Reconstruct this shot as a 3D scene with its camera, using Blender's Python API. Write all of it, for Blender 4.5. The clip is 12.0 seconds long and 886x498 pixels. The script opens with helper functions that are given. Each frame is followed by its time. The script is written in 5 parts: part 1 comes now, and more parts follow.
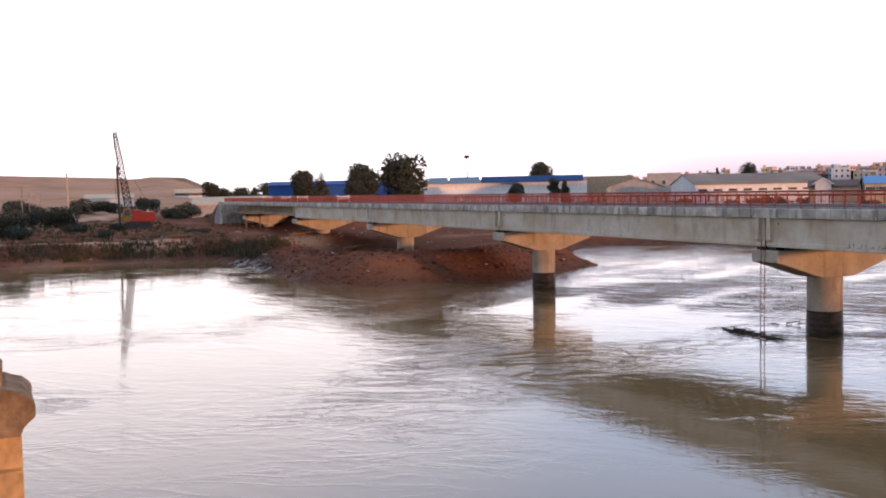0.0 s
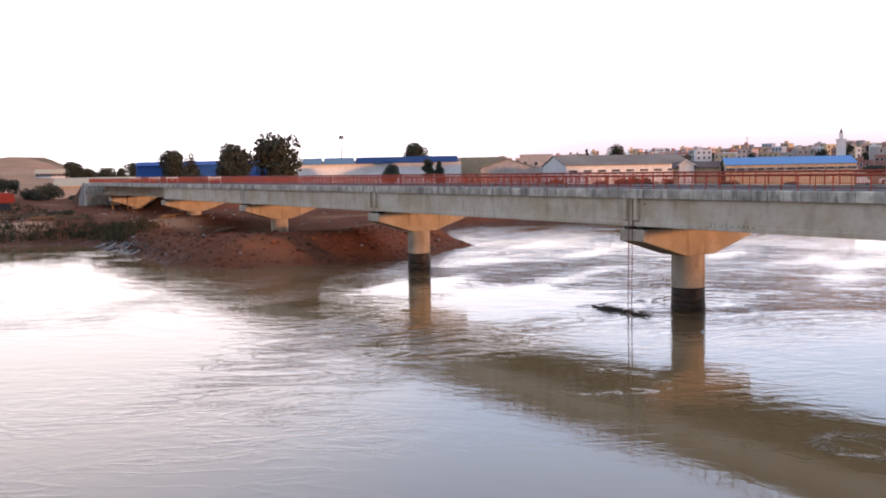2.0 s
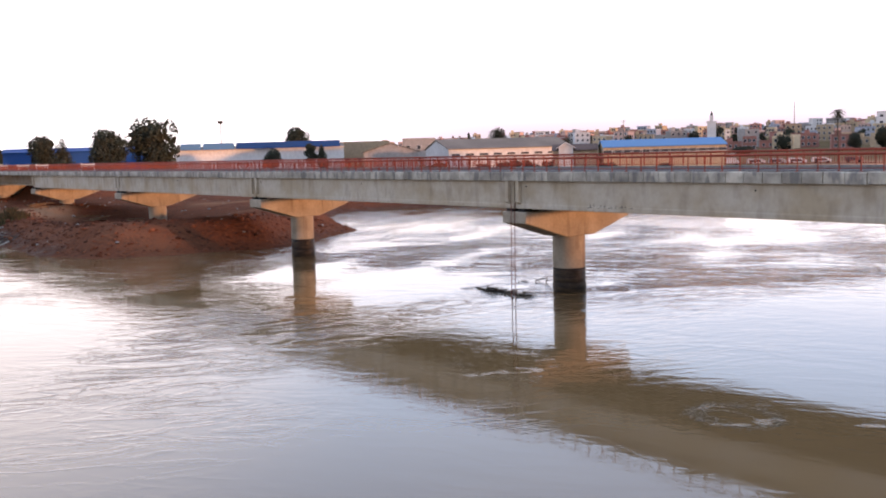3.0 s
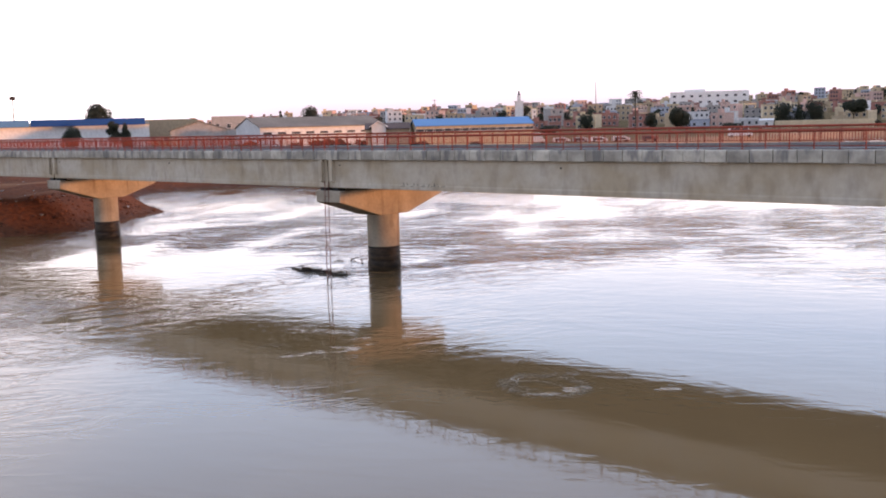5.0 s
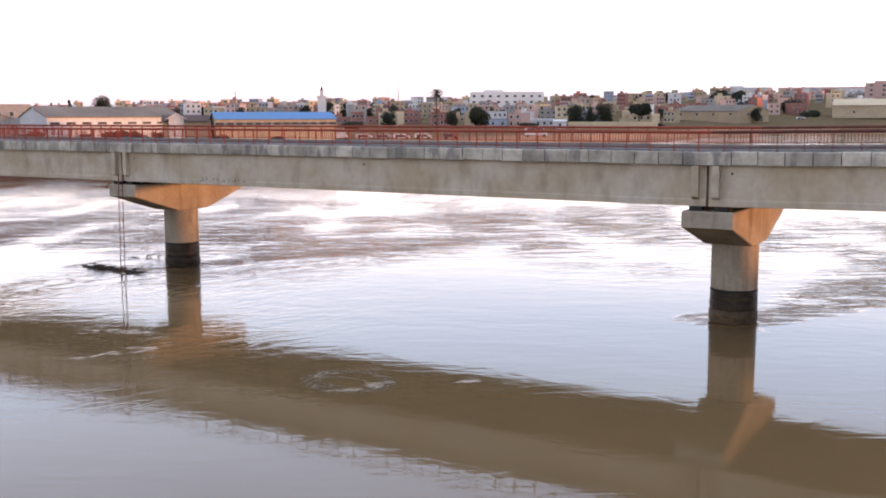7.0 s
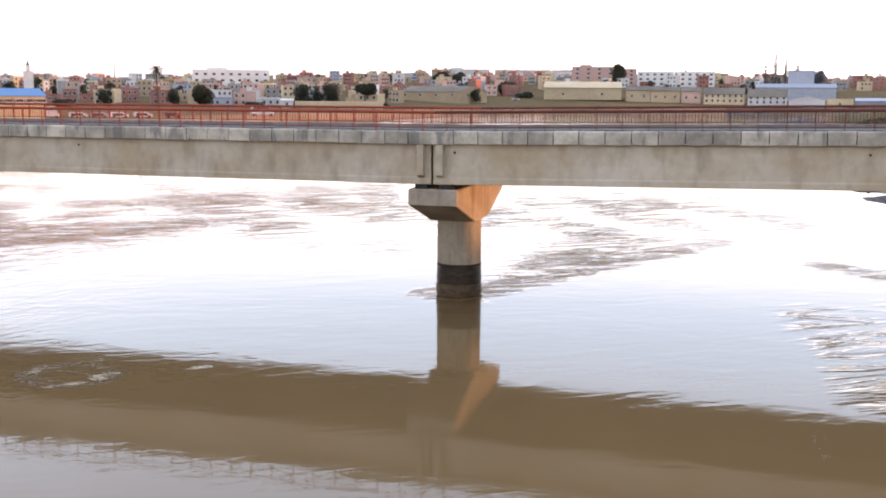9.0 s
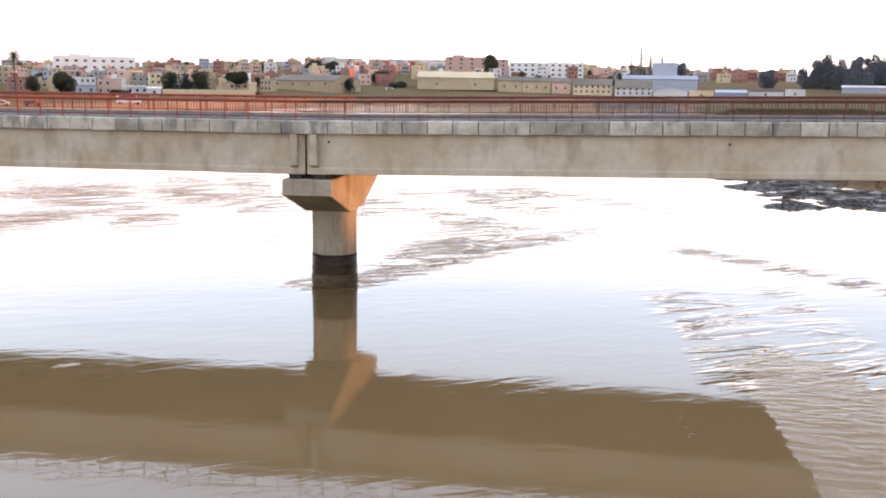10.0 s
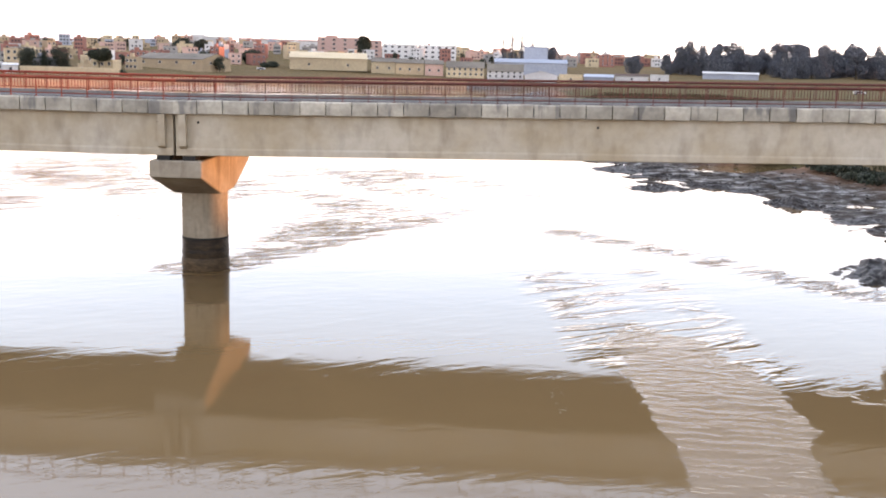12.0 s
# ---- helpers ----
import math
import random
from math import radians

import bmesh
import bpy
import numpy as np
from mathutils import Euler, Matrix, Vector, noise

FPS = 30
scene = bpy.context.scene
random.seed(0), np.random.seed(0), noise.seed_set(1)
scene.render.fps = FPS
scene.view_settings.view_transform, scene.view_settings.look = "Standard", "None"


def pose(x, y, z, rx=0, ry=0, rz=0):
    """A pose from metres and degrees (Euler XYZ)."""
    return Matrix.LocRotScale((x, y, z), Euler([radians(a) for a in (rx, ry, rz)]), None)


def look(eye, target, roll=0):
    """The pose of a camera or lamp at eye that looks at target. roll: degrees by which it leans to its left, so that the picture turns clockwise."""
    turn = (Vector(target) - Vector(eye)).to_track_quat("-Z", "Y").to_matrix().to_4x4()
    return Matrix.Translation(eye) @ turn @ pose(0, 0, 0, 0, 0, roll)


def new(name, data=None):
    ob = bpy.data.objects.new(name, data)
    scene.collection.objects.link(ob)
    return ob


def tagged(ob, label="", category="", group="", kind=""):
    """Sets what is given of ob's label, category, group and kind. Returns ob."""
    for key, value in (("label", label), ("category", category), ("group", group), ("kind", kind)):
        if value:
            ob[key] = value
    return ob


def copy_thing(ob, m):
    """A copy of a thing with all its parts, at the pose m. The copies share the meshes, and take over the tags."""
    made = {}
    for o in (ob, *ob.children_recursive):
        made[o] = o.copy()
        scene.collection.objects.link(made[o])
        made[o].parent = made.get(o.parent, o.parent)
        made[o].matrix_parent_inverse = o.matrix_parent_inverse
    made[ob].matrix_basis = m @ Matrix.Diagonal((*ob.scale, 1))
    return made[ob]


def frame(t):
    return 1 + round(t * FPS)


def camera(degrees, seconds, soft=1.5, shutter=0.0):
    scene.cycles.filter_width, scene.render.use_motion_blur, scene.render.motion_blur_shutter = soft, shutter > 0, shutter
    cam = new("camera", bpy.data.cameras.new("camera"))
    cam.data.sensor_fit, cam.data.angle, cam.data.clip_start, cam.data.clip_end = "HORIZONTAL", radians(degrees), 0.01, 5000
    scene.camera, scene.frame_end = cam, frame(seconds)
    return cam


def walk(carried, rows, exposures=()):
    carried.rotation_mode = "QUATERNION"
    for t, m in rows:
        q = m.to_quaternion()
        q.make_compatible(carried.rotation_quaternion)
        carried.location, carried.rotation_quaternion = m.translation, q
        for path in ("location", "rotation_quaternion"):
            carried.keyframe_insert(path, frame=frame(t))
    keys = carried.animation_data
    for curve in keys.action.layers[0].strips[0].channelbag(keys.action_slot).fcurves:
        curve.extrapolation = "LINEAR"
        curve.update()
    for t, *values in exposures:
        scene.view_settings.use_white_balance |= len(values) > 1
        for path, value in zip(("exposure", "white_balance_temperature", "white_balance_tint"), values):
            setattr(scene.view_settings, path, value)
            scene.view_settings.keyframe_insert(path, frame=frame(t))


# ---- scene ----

# ---------------------------------------------------------------- camera and walk
EYE = (0.0, 0.0, 8.75)
cam = camera(47.58, 12.0, soft=1.9)
PATH = [(0.0, 66.29, -3.36, 1.22), (0.5, 65.51, -3.54, 1.08), (1.0, 64.08, -3.81, 1.05), (1.5, 62.05, -4.15, 0.99),
        (2.0, 59.18, -4.59, 1.14), (2.5, 55.87, -5.11, 1.44), (3.0, 52.54, -5.65, 1.63), (5.0, 41.96, -7.14, 1.48),
        (5.5, 39.61, -7.11, 1.05), (6.0, 37.15, -7.08, 0.62), (6.5, 34.23, -7.19, 0.41), (7.0, 30.85, -7.53, 0.16),
        (9.0, 15.51, -8.66, -0.36), (9.5, 11.7, -8.92, -0.56), (10.0, 8.41, -9.18, -0.74), (10.5, 5.7, -9.45, -1.0),
        (11.0, 3.6, -9.7, -1.15), (11.5, 2.15, -9.89, -1.39), (12.0, 1.3, -10.07, -1.53)]
walk(cam, [(t, pose(*EYE, 90 + p, r, y)) for t, y, p, r in PATH],
     [(0.0, -0.19, 7400, 23), (3.0, -0.03, 7500, 23), (6.5, 0.07, 7800, 24), (9.0, 0.45, 8400, 22), (12.0, 0.76, 8800, 22)])

# ---------------------------------------------------------------- sky and sun
SUN_BEARING, SUN_HEIGHT = 68.0, 1.2       # degrees clockwise from +y, degrees above the horizon
world = bpy.data.worlds.new("sky")
scene.world = world
world.use_nodes = True
wn, wl = world.node_tree.nodes, world.node_tree.links
sky = wn.new("ShaderNodeTexSky")
sky.sky_type, sky.sun_disc = "NISHITA", False
sky.sun_elevation, sky.sun_rotation = radians(SUN_HEIGHT), radians(SUN_BEARING)
sky.air_density, sky.dust_density, sky.ozone_density = 1.0, 2.0, 1.5
veil = wn.new("ShaderNodeMix")            # thin high cloud over the whole sky
veil.data_type = "RGBA"
veil.inputs["Factor"].default_value = 0.92
# the cloud is white near the horizon, thinner and bluer overhead, and brighter on the far side of the river
way = wn.new("ShaderNodeTexCoord")
split = wn.new("ShaderNodeSeparateXYZ")
wl.new(way.outputs["Generated"], split.inputs[0])
height = wn.new("ShaderNodeMapRange")
height.interpolation_type = "SMOOTHSTEP"
height.inputs["From Min"].default_value, height.inputs["From Max"].default_value = 0.05, 0.24
wl.new(split.outputs["Z"], height.inputs["Value"])
tone = wn.new("ShaderNodeMix")
tone.data_type = "RGBA"
tone.inputs["A"].default_value, tone.inputs["B"].default_value = (24.0, 24.9, 27.0, 1), (12.0, 17.6, 25.4, 1)
thick = wn.new("ShaderNodeVectorMath")    # thicker, whiter cloud upstream of the spit
thick.operation = "DOT_PRODUCT"
thick.inputs[1].default_value = (-0.995, 0.10, 0.0)
wl.new(way.outputs["Generated"], thick.inputs[0])
thin = wn.new("ShaderNodeMapRange")
thin.interpolation_type = "SMOOTHSTEP"
thin.inputs["From Min"].default_value, thin.inputs["From Max"].default_value = 0.85, 0.985
thin.inputs["To Min"].default_value, thin.inputs["To Max"].default_value = 1.0, 0.08
wl.new(thick.outputs["Value"], thin.inputs["Value"])
cover = wn.new("ShaderNodeMath")
cover.operation = "MULTIPLY"
wl.new(height.outputs[0], cover.inputs[0])
wl.new(thin.outputs[0], cover.inputs[1])
wl.new(cover.outputs[0], tone.inputs["Factor"])
zenith = wn.new("ShaderNodeMapRange")     # duller towards the zenith
zenith.interpolation_type = "SMOOTHSTEP"
zenith.inputs["From Min"].default_value, zenith.inputs["From Max"].default_value = 0.20, 0.42
wl.new(split.outputs["Z"], zenith.inputs["Value"])
upper = wn.new("ShaderNodeMix")
upper.data_type = "RGBA"
upper.inputs["B"].default_value = (9.7, 14.0, 21.2, 1)
wl.new(zenith.outputs[0], upper.inputs["Factor"])
wl.new(tone.outputs["Result"], upper.inputs["A"])
side = wn.new("ShaderNodeVectorMath")
side.operation = "DOT_PRODUCT"
side.inputs[1].default_value = (-0.6, 0.8, 0.0)
wl.new(way.outputs["Generated"], side.inputs[0])
glow = wn.new("ShaderNodeMapRange")
glow.interpolation_type = "SMOOTHSTEP"
glow.inputs["From Min"].default_value, glow.inputs["From Max"].default_value = -1.0, 1.0
glow.inputs["To Min"].default_value, glow.inputs["To Max"].default_value = 0.70, 1.08
wl.new(side.outputs["Value"], glow.inputs["Value"])
scaled = wn.new("ShaderNodeVectorMath")
scaled.operation = "SCALE"
wl.new(upper.outputs["Result"], scaled.inputs[0])
wl.new(glow.outputs[0], scaled.inputs["Scale"])
# a band of mauve haze low over the town
haze_side = wn.new("ShaderNodeVectorMath")
haze_side.operation = "DOT_PRODUCT"
haze_side.inputs[1].default_value = (-0.6, 0.8, 0.0)
wl.new(way.outputs["Generated"], haze_side.inputs[0])
haze_wide = wn.new("ShaderNodeMapRange")
haze_wide.interpolation_type = "SMOOTHSTEP"
haze_wide.inputs["From Min"].default_value, haze_wide.inputs["From Max"].default_value = 0.86, 0.98
wl.new(haze_side.outputs["Value"], haze_wide.inputs["Value"])
haze_low = wn.new("ShaderNodeMapRange")
haze_low.interpolation_type = "SMOOTHSTEP"
haze_low.inputs["From Min"].default_value, haze_low.inputs["From Max"].default_value = 0.10, 0.0
wl.new(split.outputs["Z"], haze_low.inputs["Value"])
haze_amount = wn.new("ShaderNodeMath")
haze_amount.operation = "MULTIPLY"
wl.new(haze_wide.outputs[0], haze_amount.inputs[0])
wl.new(haze_low.outputs[0], haze_amount.inputs[1])
haze = wn.new("ShaderNodeMix")
haze.data_type = "RGBA"
haze.inputs["B"].default_value = (9.3, 8.9, 10.8, 1)
wl.new(haze_amount.outputs[0], haze.inputs["Factor"])
wl.new(scaled.outputs[0], haze.inputs["A"])
wl.new(haze.outputs["Result"], veil.inputs["B"])
wl.new(sky.outputs[0], veil.inputs["A"])
wn["Background"].inputs["Strength"].default_value = 0.1
wl.new(veil.outputs["Result"], wn["Background"].inputs["Color"])
sun = new("sun", bpy.data.lights.new("sun", "SUN"))
sun.data.energy, sun.data.angle, sun.data.color = 4.3, radians(1.5), (1.0, 0.51, 0.26)
sb, sh = radians(SUN_BEARING), radians(SUN_HEIGHT)
toward = Vector((math.sin(sb) * math.cos(sh), math.cos(sb) * math.cos(sh), math.sin(sh)))
sun.matrix_world = look(toward * 300, (0, 0, 0))

# ---------------------------------------------------------------- materials


def material(name, base, other, rough=0.85, grain=6.0, patch=0.35, bump=0.02, metal=0.0, streak=0.0, run=(1.7, 0.30, 0.52, 0.75), dark=(0.05, 0.045, 0.04),
             each=0.0, squash=(1, 1, 1), spec=0.15, leaf=False, speck=0.35, vary=(0.55, 1.5)):
    """Base colour broken by patches of another colour and by fine grain, with optional run-down streaks and a shade per object."""
    m = bpy.data.materials.new(name)
    m.use_nodes = True
    n, l = m.node_tree.nodes, m.node_tree.links
    b = n["Principled BSDF"]
    geo = n.new("ShaderNodeNewGeometry")
    mp = n.new("ShaderNodeMapping")
    mp.inputs["Scale"].default_value = squash
    l.new(geo.outputs["Position"], mp.inputs["Vector"])

    def tex(scale, detail=6, vec=None):
        t = n.new("ShaderNodeTexNoise")
        t.inputs["Scale"].default_value, t.inputs["Detail"].default_value = scale, detail
        l.new(vec or mp.outputs[0], t.inputs["Vector"])
        return t.outputs["Fac"]

    def ramp(fac, a, b_):
        r = n.new("ShaderNodeMapRange")
        r.inputs["From Min"].default_value, r.inputs["From Max"].default_value = a, b_
        l.new(fac, r.inputs["Value"])
        return r.outputs[0]

    def mix(fac, a, c, mode="MIX"):
        x = n.new("ShaderNodeMix")
        x.data_type, x.blend_type = "RGBA", mode
        for socket, v in (("Factor", fac), ("A", a), ("B", c)):
            if isinstance(v, (tuple, float, int)):
                x.inputs[socket].default_value = (*v, 1) if isinstance(v, tuple) else v
            else:
                l.new(v, x.inputs[socket])
        return x.outputs["Result"]
    col = mix(ramp(tex(patch), 0.35, 0.65), base, other)
    fine = tex(grain, 8)
    col = mix(ramp(fine, 0.3, 0.62), mix(speck, col, dark), col)
    if streak:
        sm = n.new("ShaderNodeMapping")
        sm.inputs["Scale"].default_value = (run[0], run[0], run[1])
        l.new(geo.outputs["Position"], sm.inputs["Vector"])
        s1 = ramp(tex(1.0, 7, sm.outputs[0]), run[2], run[3])
        k = n.new("ShaderNodeMath")
        k.operation = "MULTIPLY"
        k.inputs[1].default_value = streak
        l.new(s1, k.inputs[0])
        col = mix(k.outputs[0], col, dark)
    if each:
        info = n.new("ShaderNodeObjectInfo")
        hs = n.new("ShaderNodeHueSaturation")
        r = n.new("ShaderNodeMapRange")
        r.inputs["To Min"].default_value, r.inputs["To Max"].default_value = 1 - each, 1 + each
        l.new(info.outputs["Random"], r.inputs["Value"])
        l.new(r.outputs[0], hs.inputs["Value"])
        l.new(col, hs.inputs["Color"])
        col = hs.outputs[0]
    if leaf:
        isl = n.new("ShaderNodeHueSaturation")
        r = n.new("ShaderNodeMapRange")
        r.inputs["To Min"].default_value, r.inputs["To Max"].default_value = vary
        l.new(geo.outputs["Random Per Island"], r.inputs["Value"])
        l.new(r.outputs[0], isl.inputs["Value"])
        l.new(col, isl.inputs["Color"])
        col = isl.outputs[0]
    l.new(col, b.inputs["Base Color"])
    b.inputs["Roughness"].default_value, b.inputs["Metallic"].default_value = rough, metal
    b.inputs["Specular IOR Level"].default_value = spec
    if bump:
        bp = n.new("ShaderNodeBump")
        bp.inputs["Strength"].default_value, bp.inputs["Distance"].default_value = 0.8, bump
        l.new(fine, bp.inputs["Height"])
        l.new(bp.outputs[0], b.inputs["Normal"])
    return m


BEAM = material("beam_concrete", (0.49, 0.43, 0.345), (0.40, 0.32, 0.22), 0.8, 4, 0.45, 0.005, speck=0.15, streak=0.45, run=(1.6, 0.55, 0.51, 0.76), dark=(0.15, 0.105, 0.068), each=0.06)
CAP = material("cap_concrete", (0.38, 0.325, 0.25), (0.27, 0.225, 0.17), 0.82, 6, 0.7, 0.008, speck=0.2, streak=0.55, run=(1.9, 0.25, 0.54, 0.72), dark=(0.11, 0.075, 0.05))
CORNICE = material("cornice_concrete", (0.44, 0.395, 0.32), (0.27, 0.24, 0.195), 0.75, 7, 1.7, 0.008, speck=0.2, streak=0.6, run=(2.3, 0.5, 0.55, 0.63), dark=(0.10, 0.098, 0.10), each=0.22)
ASPHALT = material("deck_asphalt", (0.05, 0.05, 0.055), (0.07, 0.068, 0.065), 0.9, 20, 0.4, 0.01)
KERB = material("kerb_concrete", (0.26, 0.24, 0.22), (0.18, 0.17, 0.165), 0.85, 8, 0.8, 0.01)
RUBBER = material("bearing_rubber", (0.02, 0.02, 0.02), (0.03, 0.028, 0.025), 0.8, 8, 1, 0)
PRIMER = material("red_lead_primer", (0.30, 0.052, 0.028), (0.21, 0.040, 0.024), 0.6, 14, 1.4, 0.003, dark=(0.16, 0.05, 0.03), each=0.12)
RUSTED = material("rusted_rail_steel", (0.17, 0.05, 0.036), (0.11, 0.04, 0.032), 0.75, 18, 1.8, 0.003, dark=(0.05, 0.025, 0.02), each=0.15)
WET = material("tide_stained_concrete", (0.018, 0.013, 0.010), (0.058, 0.038, 0.022), 0.35, 6, 1.3, 0.03, dark=(0.010, 0.008, 0.007), squash=(1, 1, 3.5), speck=0.6)
TIDE = material("silt_coated_concrete", (0.13, 0.088, 0.052), (0.07, 0.046, 0.027), 0.45, 6, 1.6, 0.02, dark=(0.03, 0.02, 0.014), squash=(1, 1, 2.5), speck=0.6)
DARKWOOD = material("wet_driftwood", (0.035, 0.027, 0.02), (0.06, 0.045, 0.03), 0.6, 9, 1.5, 0.01)
STONE = material("old_pier_stone", (0.50, 0.30, 0.13), (0.36, 0.21, 0.095), 0.9, 7, 1.8, 0.03, streak=0.3, dark=(0.08, 0.05, 0.03), each=0.15)
COPING = material("weathered_coping", (0.12, 0.066, 0.035), (0.25, 0.16, 0.085), 0.9, 9, 2.5, 0.05, dark=(0.04, 0.03, 0.02))
STEEL = material("galvanised_steel", (0.22, 0.21, 0.2), (0.12, 0.09, 0.07), 0.5, 14, 2, 0.002, metal=0.6)
BARK = material("bark", (0.10, 0.075, 0.05), (0.06, 0.045, 0.03), 0.95, 9, 1.5, 0.03)
LEAF = material("dark_leaves", (0.030, 0.037, 0.024), (0.044, 0.046, 0.031), 0.7, 3, 0.25, 0, dark=(0.016, 0.017, 0.012), leaf=True)
# leaves of the far trees on the right, paled and blued for haze
LEAFHAZE = material("hazed_leaves", (0.125, 0.13, 0.148), (0.105, 0.11, 0.125), 0.7, 3, 0.2, 0, dark=(0.07, 0.075, 0.09), leaf=True, vary=(0.75, 1.25))
GRASS = material("bank_grass", (0.044, 0.040, 0.018), (0.070, 0.052, 0.026), 0.8, 3, 0.3, 0, dark=(0.028, 0.026, 0.013), leaf=True)
GLASS = material("dark_window", (0.035, 0.04, 0.048), (0.05, 0.052, 0.06), 0.2, 3, 0.5, 0, spec=0.5)
# timber of the utility pole, its sunlight mixed into the pale colour
PALEWOOD = material("sunlit_pale_timber", (0.42, 0.33, 0.24), (0.32, 0.25, 0.18), 0.85, 6, 1.2, 0.01)
WOOD = material("raw_timber", (0.20, 0.12, 0.065), (0.13, 0.08, 0.045), 0.85, 6, 1.2, 0.01, each=0.25)
REDPAINT = material("red_machine_paint", (0.62, 0.05, 0.02), (0.5, 0.045, 0.02), 0.45, 8, 1.0, 0.002)
YELLOWPAINT = material("faded_yellow_paint", (0.42, 0.20, 0.03), (0.3, 0.14, 0.03), 0.5, 8, 1.0, 0.002)
BLACKSTEEL = material("dark_lattice_steel", (0.035, 0.032, 0.034), (0.055, 0.045, 0.04), 0.6, 8, 1.0, 0.002)
WHITEWALL = material("white_painted_wall", (0.78, 0.77, 0.75), (0.68, 0.66, 0.63), 0.8, 1.5, 0.08, 0, streak=0.15, dark=(0.4, 0.38, 0.35))
BLUEWALL = material("blue_sheet_cladding", (0.012, 0.062, 0.21), (0.016, 0.065, 0.18), 0.8, 2, 0.06, 0, dark=(0.02, 0.05, 0.2))
SKYBLUE = material("light_blue_roof_sheet", (0.085, 0.21, 0.38), (0.10, 0.22, 0.35), 0.85, 2, 0.08, 0, dark=(0.06, 0.16, 0.32))
GREYROOF = material("fibre_cement_roof", (0.21, 0.175, 0.14), (0.15, 0.125, 0.10), 0.9, 2, 0.10, 0, dark=(0.05, 0.045, 0.04))
BROWNROOF = material("brown_sheet_roof", (0.13, 0.075, 0.06), (0.09, 0.06, 0.05), 0.9, 2, 0.12, 0)
# wall colours kept pale: some haze over the far town is in them
WALLS = {
    "cream": material("cream_render", (0.61, 0.48, 0.31), (0.52, 0.40, 0.26), 0.9, 1.2, 0.08, 0, streak=0.2, dark=(0.226, 0.181, 0.144), each=0.2),
    "tan": material("tan_render", (0.48, 0.355, 0.225), (0.40, 0.295, 0.195), 0.9, 1.2, 0.08, 0, streak=0.25, dark=(0.162, 0.127, 0.090), each=0.2),
    "pink": material("pink_render", (0.60, 0.38, 0.31), (0.52, 0.35, 0.29), 0.9, 1.2, 0.08, 0, streak=0.2, dark=(0.226, 0.127, 0.109), each=0.2),
    "red": material("brick_red_render", (0.36, 0.16, 0.125), (0.30, 0.14, 0.115), 0.9, 1.2, 0.08, 0, streak=0.2, dark=(0.109, 0.037, 0.027), each=0.2),
    "white": material("whitewashed_render", (0.650, 0.632, 0.614), (0.542, 0.523, 0.505), 0.9, 1.2, 0.08, 0, streak=0.25, dark=(0.316, 0.289, 0.271), each=0.15),
    "grey": material("bare_grey_render", (0.35, 0.325, 0.30), (0.29, 0.27, 0.25), 0.9, 1.2, 0.08, 0, streak=0.25, dark=(0.127, 0.117, 0.117), each=0.2),
    "blue": material("pale_blue_render", (0.36, 0.385, 0.43), (0.32, 0.345, 0.39), 0.9, 1.2, 0.08, 0, streak=0.2, dark=(0.127, 0.135, 0.181), each=0.2),
    "coral": material("coral_render", (0.57, 0.37, 0.31), (0.52, 0.35, 0.30), 0.9, 1.2, 0.08, 0, streak=0.15, dark=(0.271, 0.127, 0.109), each=0.1),
}


